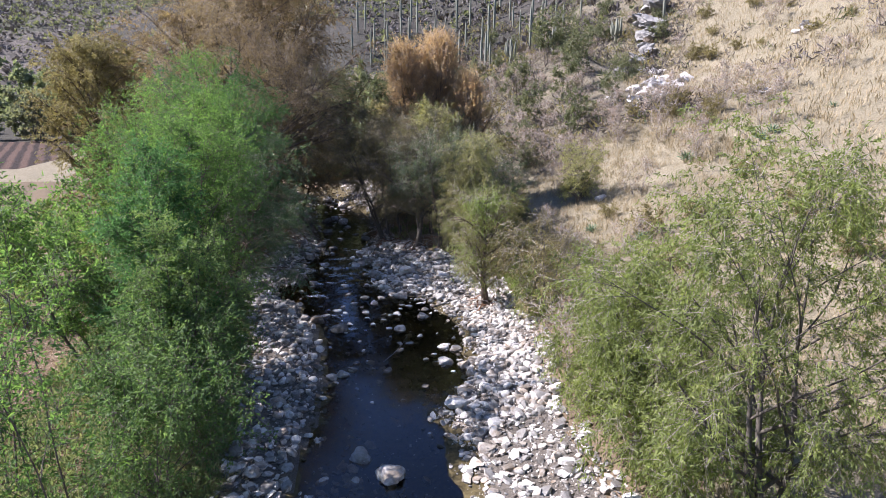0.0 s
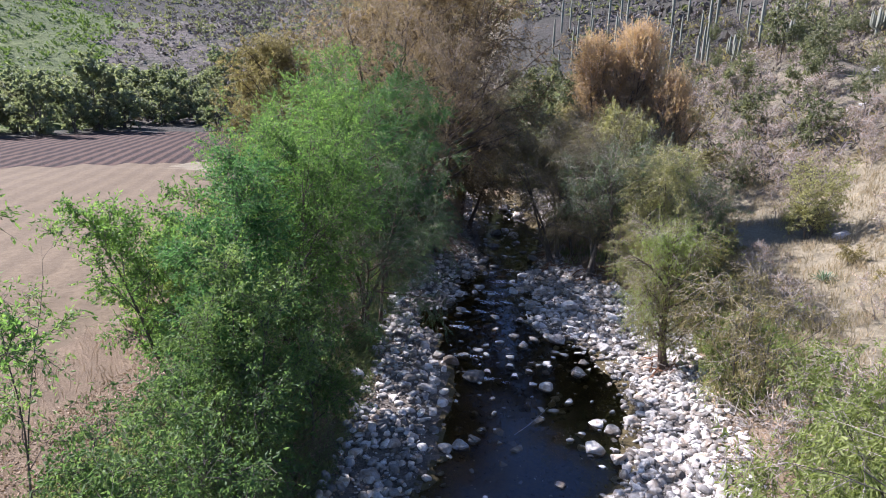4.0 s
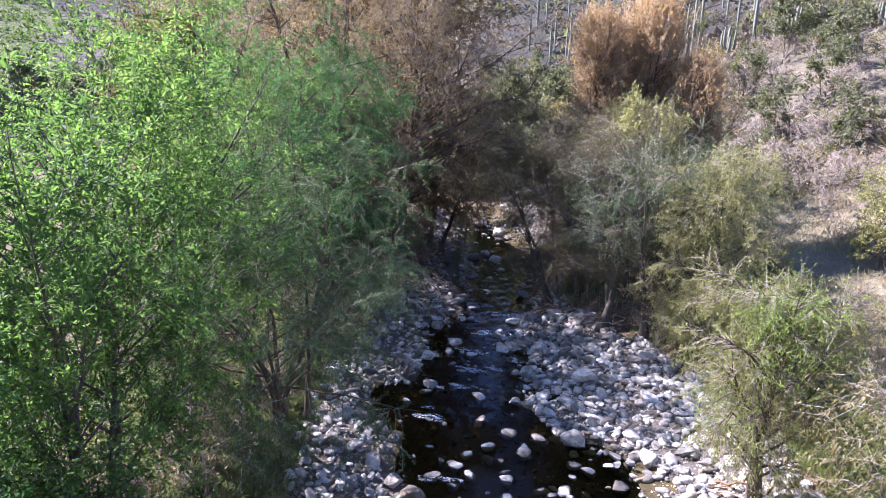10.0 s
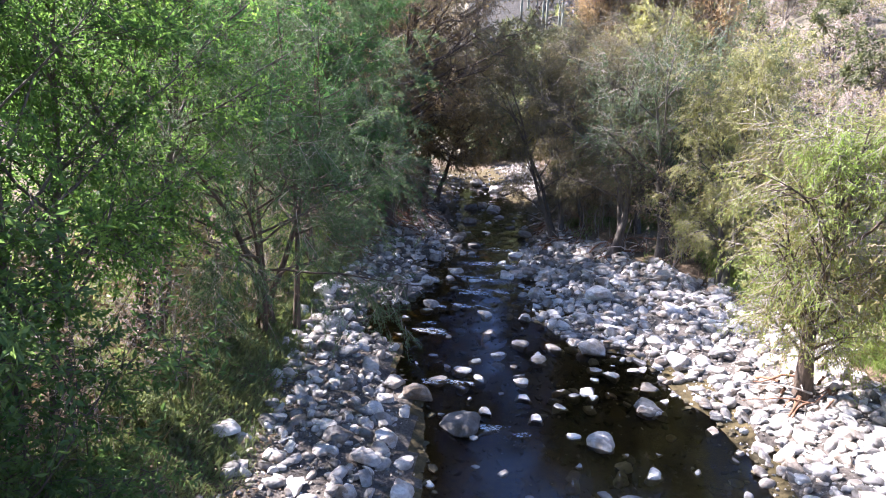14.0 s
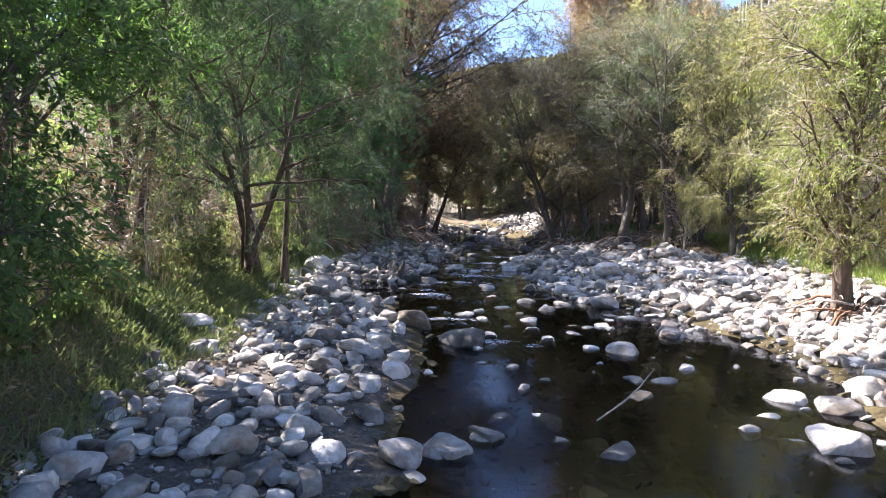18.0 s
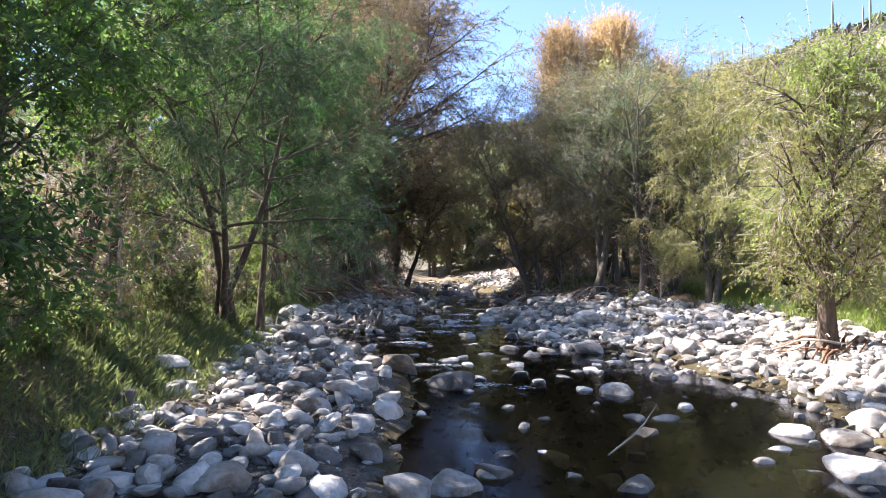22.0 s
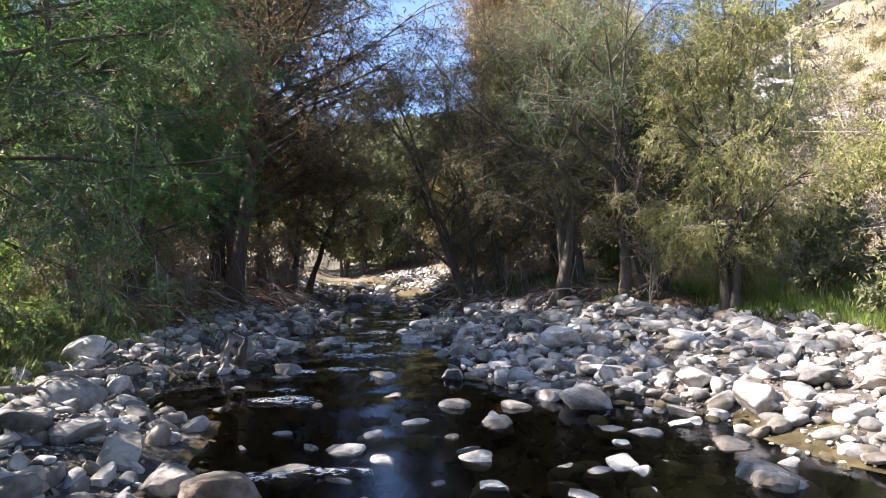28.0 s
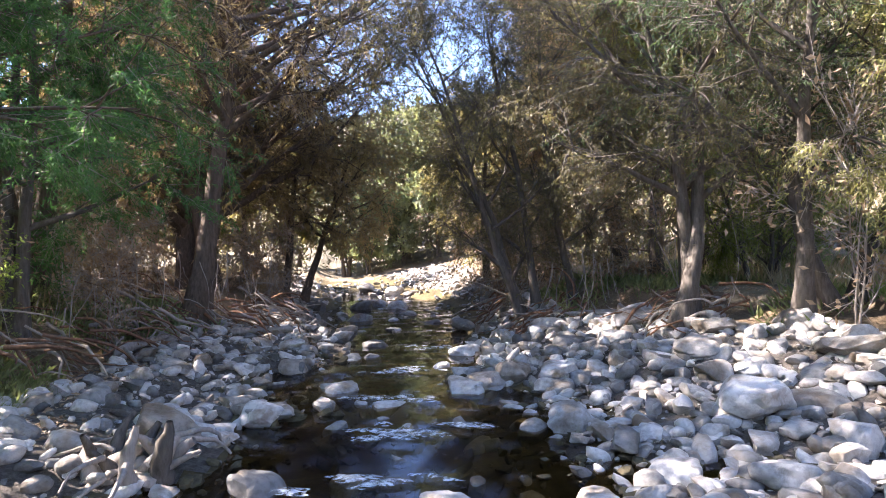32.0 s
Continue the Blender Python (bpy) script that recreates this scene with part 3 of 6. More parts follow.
    td = dr * 0.7 + rng.normal(size=(twigs, 3)) * 0.55 + np.array([0, 0, -droop])
    td /= np.linalg.norm(td, axis=1, keepdims=True)
    tl = twig_len * rng.uniform(0.5, 1.25, twigs)
    en = st + td * tl[:, None]
    tv, tf = twig_tubes(st, en, twig_r * rng.uniform(0.6, 1.2, twigs))
    n = twigs * leaves
    u = np.repeat(np.arange(twigs), leaves)
    w = rng.uniform(0.1, 1.05, n)
    c = st[u] + (en - st)[u] * w[:, None] + rng.normal(size=(n, 3)) * 0.03
    ld = td[u] * 0.6 + rng.normal(size=(n, 3)) * 0.65 + np.array([0, 0, -droop * 0.9])
    lv, lf = (leaf_tris if needle else leaf_quads)(c, ld, leaf[0] * rng.uniform(0.6, 1.3, n), leaf[1] * rng.uniform(0.7, 1.3, n), rng)
    return trunks, limbl, subl, (tv, tf), (lv, lf)


def tree_thing(name, x, y, label, category, group, leafmat, barkmat, twigmat=None, rz=0.0, z=None, crown_name="crown", limb_parts=True, far=False, **kw):
    """A tree: trunk, limbs, branches, twigs and crown as parts of one thing."""
    tr, li, su, (tv, tf), (lv, lf) = grow(**kw)
    ob = thing(name, x, y, ground_z(x, y) - 0.05 if z is None else z, label, category, group, rz)
    stems = [part("trunk", mesh_of("trunk", *tubes([t], 10 if limb_parts else 5), barkmat, True), ob) for t in tr]
    if limb_parts:
        per = len(li) // len(stems)
        for i, l in enumerate(li):
            part("limb", mesh_of("limb", *tubes([l], 5), barkmat, True), stems[min(i // per, len(stems) - 1)])
    else:
        tagged(part("limb", mesh_of("limb", *tubes(li, 4), barkmat, True), ob), kind="stuff")
    v, q = tubes(su, 3)
    if not far:
        tagged(part("branch", mesh_of("branch", v, q, barkmat, True), ob), kind="stuff")
    if not far:
        tagged(part("twig", mesh_of("twig", tv, tf, twigmat or barkmat, True), ob), kind="stuff")
    if len(lf):
        tagged(part(crown_name, mesh_of(crown_name, lv, lf, leafmat), ob), kind="stuff")
    return ob


CYP = dict(needle=True, limbs=34, rise=0.35, bend=0.1, subs=9, droop=0.42, leaf=(0.24, 0.06), twig_len=0.85)
ASH = dict(limbs=26, rise=0.75, bend=0.35, subs=9, droop=0.15, leaf=(0.2, 0.085), twig_len=0.7)
WIL = dict(needle=True, limbs=26, rise=0.8, bend=0.2, subs=9, droop=0.6, leaf=(0.2, 0.05), twig_len=0.85)


def build_trees():
    A = "broad-leaved tree with fresh green leaves on the bank"
    B = "bank trees"
    C = "cypresses"
    W = "willows"
    T = tree_thing
    T("ash_tree", -5.6, 4.9, "slim bluish-green tree at the edge of the stony bank", "tree", B, L_BLUE, M_BARK, seed=14, H=9.6, R=2.0, trunk_r=0.1, stems=2, spread=0.3, clear=0.06, twigs=1900, leaves=22, **{**ASH, "limbs": 36, "leaf": (0.11, 0.045)})
    T("ash_tree", -4.9, 3.0, "low pale green tree beside taller trees", "tree", B, L_FRESH, M_BARK, seed=15, H=7.4, R=1.6, trunk_r=0.08, stems=3, spread=0.5, clear=0.06, twigs=1200, leaves=16, **{**ASH, "leaf": (0.11, 0.045)})
    T("ash_tree", -6.6, 10.0, "leafy bright green tree with several slim trunks", "tree", B, L_GREEN, M_BARK, seed=10, H=11.4, R=3.3, trunk_r=0.16, stems=4, spread=0.6, splay=0.16, clear=0.32, twigs=2900, leaves=25, lean=(0.1, 0), **{**ASH, "limbs": 48, "leaf": (0.1, 0.04), "thick": 1.2})
    T("ash_tree", -8.3, 15.2, "tall bright green tree rising over its neighbours", "tree", B, L_GREEN, M_BARK, seed=11, H=12.6, R=3.5, trunk_r=0.22, stems=3, spread=0.6, splay=0.2, clear=0.42, twigs=1700, leaves=19, lean=(0.14, 0.02), **{**ASH, "limbs": 36, "leaf": (0.09, 0.034), "thick": 1.2})
    T("ash_tree", -5.7, 18.2, "slim dark green tree with reddish trunk on the bank", "tree", B, L_BLUE, M_BARK_C, seed=47, H=11.6, R=1.7, trunk_r=0.12, stems=2, spread=0.3, clear=0.5, twigs=700, leaves=17, **{**ASH, "limbs": 22, "leaf": (0.1, 0.04)})
    T("ash_tree", -8.7, 22.4, "light green tree with leaning dark trunks on the bank", "tree", B, L_GREEN, M_BARK, seed=33, H=10.4, R=3.6, trunk_r=0.24, stems=3, spread=1.2, splay=0.3, clear=0.45, twigs=1300, leaves=16, **{**ASH, "limbs": 26, "leaf": (0.1, 0.04), "thick": 1.4})
    T("ash_tree", -10.3, 26.5, A, "tree", B, L_GREEN, M_BARK, seed=13, H=11.6, R=3.4, trunk_r=0.18, stems=2, spread=0.7, clear=0.45, twigs=1500, leaves=16, **{**ASH, "limbs": 28, "leaf": (0.11, 0.045)})
    for k, (x, y, h) in enumerate(((-4.9, 7.0, 4.8), (-7.9, 8.2, 4.6), (-4.9, 1.6, 4.6), (-4.6, -1.4, 4.4))):
        T("understory_tree", x, y, "dark green leafy understory tree below taller crowns", "tree", B, L_UNDER, M_BARK, seed=70 + k, H=h, R=2.2, trunk_r=0.06, stems=3, spread=0.5, clear=0.06, twigs=1100, leaves=13, **{**ASH, "limbs": 26, "leaf": (0.12, 0.05), "droop": 0.3})
    T("young_tree", -5.5, -4.2, "slender sparse young tree with pale leaves", "tree", "young trees", L_GREEN, M_BARK, seed=16, H=10.4, R=1.7, trunk_r=0.05, stems=5, spread=1.1, clear=0.2, twigs=750, leaves=10, **{**ASH, "subs": 5, "limbs": 32, "leaf": (0.13, 0.045)})
    T("ash_tree", -8.6, 7.8, "slim green tree in the belt beside taller trees", "tree", B, L_GREEN, M_BARK, seed=35, H=8.2, R=1.9, trunk_r=0.12, stems=3, spread=0.8, splay=0.25, clear=0.22, twigs=1300, leaves=14, **{**ASH, "limbs": 30, "leaf": (0.14, 0.06)})
    T("young_tree", -8.0, -1.0, "slender sparse young tree with pale leaves", "tree", "young trees", L_FRESH, M_BARK, seed=17, H=9.2, R=1.7, trunk_r=0.05, stems=4, spread=0.9, clear=0.2, twigs=520, leaves=9, **{**ASH, "subs": 4, "limbs": 26, "leaf": (0.14, 0.05)})
    T("cypress_tree", -6.0, 17.8, "young grey-green cypress with feathery branches over stones", "tree", C, L_FEATHER, M_BARK_C, M_TWIG, seed=18, H=9.4, R=4.4, trunk_r=0.17, stems=3, spread=0.9, splay=0.5, clear=0.34, twigs=1900, leaves=64, lean=(0.2, -0.1), **{**CYP, "leaf": (0.08, 0.015), "thick": 1.3})
    T("cypress_tree", -7.0, 23.2, "dark green cypress hanging over the stony bank", "tree", C, L_BLUE, M_BARK_C, M_TWIG, seed=19, H=13.0, R=4.2, trunk_r=0.18, clear=0.24, stems=2, spread=0.6, twigs=2100, leaves=72, **{**CYP, "leaf": (0.085, 0.017)})
    T("cypress_tree", -7.0, 27.3, "dark green feathery cypress over the root-covered bank", "tree", C, L_BLUE, M_BARK, M_TWIG, seed=49, H=12.4, R=3.3, trunk_r=0.17, clear=0.16, stems=2, spread=0.5, twigs=2200, leaves=60, **{**CYP, "leaf": (0.09, 0.017)})
    T("cypress_tree", -7.4, 30.2, "brown-leaved cypress with open twiggy crown and roots", "tree", C, L_BROWN, M_BARK_C, M_TWIG, seed=20, H=18.2, R=5.6, trunk_r=0.3, stems=2, spread=0.8, clear=0.2, twigs=5200, leaves=8, **{**CYP, "limbs": 34, "leaf": (0.12, 0.023), "twig_len": 1.0, "subs": 11, "thick": 1.6, "twig_r": 0.008})
    T("cypress_tree", -5.8, 33.0, "crooked cypress reaching far out over the stream", "tree", C, L_BROWN, M_BARK_C, M_TWIG, seed=36, H=15.0, R=5.8, trunk_r=0.3, clear=0.38, twigs=5600, leaves=8, lean=(0.13, -0.05), **{**CYP, "limbs": 40, "leaf": (0.13, 0.025), "twig_len": 1.0, "subs": 11, "thick": 1.6, "rise": 0.55, "twig_r": 0.008})
    T("cypress_tree", -7.5, 38.0, "huge old cypress with rust-brown crown beside the stream", "tree", C, L_RUST, M_BARK_C, M_BARK_C, seed=21, H=23, R=9.2, trunk_r=0.5, stems=4, spread=1.6, clear=0.12, twigs=11500, leaves=15, **{**CYP, "limbs": 110, "leaf": (0.22, 0.045), "twig_len": 1.3, "twig_r": 0.014, "thick": 1.7, "rise": 0.8, "bend": 0.25, "even": 0.25})
    T("cypress_tree", -13.0, 43.0, "tall brown cypress standing behind the huge one", "tree", C, L_RUST, M_BARK_C, M_BARK_C, seed=34, H=20, R=6.5, trunk_r=0.4, stems=3, spread=1.4, clear=0.16, twigs=3000, leaves=13, **{**CYP, "limbs": 50, "leaf": (0.34, 0.1), "twig_len": 1.3, "twig_r": 0.016})
    T("cypress_tree", -4.9, 43.0, "brown cypress leaning across the stream", "tree", C, L_BROWN, M_BARK_C, M_TWIG, seed=38, H=9.6, R=3.6, trunk_r=0.26, stems=2, clear=0.4, twigs=2000, leaves=11, lean=(0.08, 0), **{**CYP, "limbs": 34, "leaf": (0.22, 0.05), "twig_len": 1.1, "thick": 1.4})
    T("cypress_tree", 4.2, 42.5, "olive-brown cypress leaning across the stream", "tree", C, L_OLIVE, M_BARK_C, M_TWIG, seed=39, H=9.0, R=3.0, trunk_r=0.24, stems=2, clear=0.4, twigs=1800, leaves=11, lean=(-0.05, 0), **{**CYP, "limbs": 30, "leaf": (0.22, 0.05), "twig_len": 1.1, "thick": 1.4})
    T("cypress_tree", -18.0, 34.0, "tall olive-brown cypress behind the bank", "tree", C, L_OLIVE, M_BARK_C, seed=22, H=14.0, R=4.4, trunk_r=0.3, clear=0.08, twigs=3200, leaves=20, limb_parts=False, **{**CYP, "leaf": (0.2, 0.05), "rise": 0.9, "even": 0.3, "limbs": 50})
    GR = {**CYP, "leaf": (0.1, 0.017), "twig_len": 1.0, "subs": 12, "thick": 1.5, "twig_r": 0.006}
    T("cypress_tree", 5.8, 27.9, "grey-brown cypress with thin dull leaves over boulders", "tree", C, L_DARK, M_BARK, M_SHADETWIG, seed=23, H=9.8, R=3.9, trunk_r=0.24, stems=2, spread=0.5, splay=0.3, clear=0.3, twigs=5200, leaves=12, **{**GR, "limbs": 32, "rise": 0.55})
    T("cypress_tree", 7.3, 26.9, "forked grey-green cypress with bent dark trunks", "tree", C, L_FEATHER, M_BARK, M_TWIG, seed=37, H=8.8, R=3.6, trunk_r=0.27, stems=3, spread=1.0, splay=0.55, clear=0.36, twigs=3400, leaves=15, **{**GR, "limbs": 27, "rise": 0.6})
    T("cypress_tree", 8.7, 36.6, "bare slim cypress trunk behind the bank", "tree", C, L_DARK, M_BARK, M_TWIG, seed=48, H=9.0, R=2.4, trunk_r=0.24, clear=0.35, twigs=1500, leaves=10, **{**GR, "limbs": 20, "leaf": (0.13, 0.024)})
    T("cypress_tree", 3.9, 32.8, "grey-brown cypress with thin dull leaves at the water", "tree", C, L_DARK, M_BARK, M_SHADETWIG, seed=24, H=11.6, R=2.9, trunk_r=0.2, stems=4, spread=0.9, clear=0.12, twigs=5200, leaves=12, **{**GR, "limbs": 36, "rise": 0.9, "leaf": (0.11, 0.02)})
    FL = {**CYP, "leaf": (0.17, 0.034), "rise": 2.0, "bend": 0.9, "limbs": 90, "subs": 9, "even": 0.45, "droop": -0.35, "twig_len": 1.3, "twig_r": 0.012, "shape": "flame"}
    T("cypress_tree", 5.2, 38.6, "tall rust-orange cypress with narrow pointed crown", "tree", C, L_ORANGE, M_BARK_C, M_TWIG, seed=25, H=15.0, R=2.9, trunk_r=0.28, clear=0.2, twigs=6500, leaves=14, **FL)
    T("cypress_tree", 8.6, 39.6, "tall rust-orange cypress with narrow pointed crown", "tree", C, L_ORANGE, M_BARK_C, M_TWIG, seed=26, H=15.2, R=3.6, trunk_r=0.3, clear=0.2, twigs=7500, leaves=14, **FL)
    T("cypress_tree", 11.0, 37.6, "shorter ochre cypress leaning beside rust-orange ones", "tree", C, L_ORANGE, M_BARK_C, M_TWIG, seed=27, H=11.6, R=3.0, trunk_r=0.26, clear=0.25, twigs=3200, leaves=13, **FL)
    T("willow_tree", 6.9, 30.6, "yellow-green willow rising behind grey cypresses", "tree", W, L_YELLOW, M_BARK, M_TWIG, seed=27, H=10.0, R=2.3, trunk_r=0.16, clear=0.42, twigs=1300, leaves=18, **{**WIL, "leaf": (0.2, 0.045)})
    T("willow_tree", 9.8, 32.0, "small yellow-green willow behind the cypress trunks", "tree", W, L_WILLOW, M_BARK, M_TWIG, seed=51, H=6.4, R=2.4, trunk_r=0.12, stems=3, clear=0.08, twigs=1700, leaves=16, **{**WIL, "leaf": (0.13, 0.027)})
    T("willow_tree", 11.8, 35.0, "small dusty green willow at the foot of the hill", "tree", W, L_SHRUB, M_BARK, M_TWIG, seed=52, H=6.2, R=2.6, trunk_r=0.12, stems=3, clear=0.06, twigs=1700, leaves=16, **{**WIL, "leaf": (0.13, 0.03)})
    T("willow_tree", 8.8, 24.2, "yellow-green willow with drooping twigs", "tree", W, L_YELLOW, M_BARK, M_TWIG, seed=28, H=8.9, R=2.4, trunk_r=0.16, stems=2, clear=0.12, twigs=2600, leaves=20, **{**WIL, "leaf": (0.11, 0.022), "thick": 1.1})
    T("willow_tree", 8.35, 16.15, "lime and ochre willow with crooked trunk on white stones", "tree", W, L_LIME, M_BARK_C, M_TWIG, seed=29, H=6.7, R=2.15, trunk_r=0.22, clear=0.2, twigs=2600, leaves=15, lean=(-0.06, -0.14), **{**WIL, "leaf": (0.1, 0.018), "thick": 0.9, "subs": 11, "limbs": 34})
    T("willow_tree", 11.5, -4.0, "yellow-green willow in full leaf on the bank", "tree", W, L_WILLOW, M_BARK, M_TWIG, seed=30, H=9.3, R=4.0, trunk_r=0.17, stems=3, clear=0.1, twigs=2600, leaves=20, **{**WIL, "limbs": 34, "leaf": (0.13, 0.03)})
    T("willow_tree", 9.9, 1.0, "yellow-green willow in dry grass on the bank", "tree", W, L_WILLOW, M_BARK, M_TWIG, seed=31, H=6.0, R=2.5, trunk_r=0.13, stems=3, clear=0.12, twigs=2000, leaves=18, **{**WIL, "leaf": (0.14, 0.034)})
    T("willow_tree", 10.4, 12.4, "small half-bare willow with olive leaves", "tree", W, L_OLIVE, M_BARK, M_TWIG, seed=32, H=5.6, R=2.2, trunk_r=0.1, stems=3, clear=0.12, twigs=1200, leaves=8, **{**WIL, "leaf": (0.14, 0.03)})


build_trees()

# ---- further trees, thickets and shrubs ----


def scale_pose(x, y, z, rz, s, sz=None):
    return pose(x, y, z, 0, 0, rz) @ Matrix.Diagonal((s, s, sz or s, 1))


def spread_copies(first, spots, rng, smin=0.85, smax=1.15, sink=0.06):
    """Copies of a thing over spots; the first spot takes the thing itself."""
    for i, (x, y) in enumerate(spots):
        s = rng.uniform(smin, smax)
        m = scale_pose(x, y, ground_z(x, y) - sink, rng.uniform(0, 360), s, s * rng.uniform(0.9, 1.12))
        if i == 0:
            first.matrix_basis = m
        else:
            copy_thing(first, m)


def scatter(rng, n, x0, x1, y0, y1, keep, gap=0.0):
    out = []
    tries = 0
    while len(out) < n and tries < n * 60:
        tries += 1
        x, y = rng.uniform(x0, x1), rng.uniform(y0, y1)
        if keep(x, y) and all((x - a) ** 2 + (y - b) ** 2 > gap * gap for a, b in out):
            out.append((x, y))
    return out


def build_fillers():
    T, rng = tree_thing, np.random.RandomState(5)
    S = dict(limb_parts=False)
    a = T("ash_tree", 0, 0, "green broad-leaved tree in the belt behind the bank", "tree", "bank trees", L_GREEN, M_BARK, z=0, seed=41, H=10.5, R=3.6, trunk_r=0.13, stems=2, clear=0.25, twigs=420, leaves=9, **S, **{**ASH, "leaf": (0.34, 0.16), "limbs": 16, "subs": 5})
    spread_copies(a, [(-21, 42), (-12, 47)], rng)
    b = T("cypress_tree", 0, 0, "brown thin-leaved cypress in the thicket behind", "tree", "cypresses", L_OLIVE, M_BARK_C, M_TWIG, z=0, seed=42, H=9, R=3.2, trunk_r=0.16, clear=0.05, twigs=700, leaves=12, **S, **{**CYP, "leaf": (0.26, 0.08), "limbs": 20, "subs": 5})
    spread_copies(b, [(-7.6, 46), (5.9, 47), (5.2, 52), (8, 50), (12.5, 45), (-11, 51), (-15, 49), (-9.5, 57), (-13, 58)], rng)
    c = T("small_tree", 0, 0, "small dusty green tree at the far stream bend", "tree", "far bank trees", L_FIELD, M_BARK, z=0, seed=43, H=6, R=2.6, trunk_r=0.12, stems=2, clear=0.08, twigs=260, leaves=8, **S, **{**ASH, "leaf": (0.4, 0.2), "limbs": 12, "subs": 4})
    spread_copies(c, [(-3, 67), (0.5, 67.5), (3.5, 66.5), (7, 63), (-1, 72), (3, 73), (-5, 72), (6, 69)], rng, 0.8, 1.3)
    e = T("far_bank_tree", 0, 0, "tall olive-green tree closing the far stream bend", "tree", "far bank trees", L_SHRUB, M_BARK, z=0, seed=45, H=10.2, R=4.0, trunk_r=0.22, stems=2, clear=0.1, twigs=900, leaves=10, **S, **{**ASH, "leaf": (0.34, 0.15), "limbs": 26, "subs": 5})
    spread_copies(e, [(-4.6, 69), (0.6, 71), (5.2, 67.5), (-9.5, 72), (2.6, 77), (-3, 79)], rng, 0.85, 1.15)
    d = T("field_tree", 0, 0, "rounded dark green tree along the far field edge", "tree", "field edge trees", L_FIELD, M_BARK, z=0, seed=44, H=9, R=4.6, trunk_r=0.25, stems=2, clear=0.05, twigs=300, leaves=9, **S, **{**ASH, "leaf": (0.7, 0.42), "limbs": 18, "subs": 4}, far=True)
    spots = scatter(rng, 30, -135, -97, 40, 190, lambda x, y: True, 7)
    spots += scatter(rng, 8, -92, -50, 128, 165, lambda x, y: True, 7)
    spread_copies(d, spots, rng, 0.85, 1.55)
    g = T("field_tree", 0, 0, "rounded grey-green tree on the slope above the field", "tree", "field edge trees", L_PALE, M_BARK, z=0, seed=46, H=7.5, R=4.6, trunk_r=0.25, stems=3, clear=0.03, twigs=300, leaves=9, **S, **{**ASH, "leaf": (0.7, 0.42), "limbs": 18, "subs": 4}, far=True)
    spread_copies(g, scatter(rng, 26, -160, -98, 40, 200, lambda x, y: True, 8) + scatter(rng, 7, -92, -50, 126, 170, lambda x, y: True, 8), rng, 0.6, 1.3)


build_fillers()


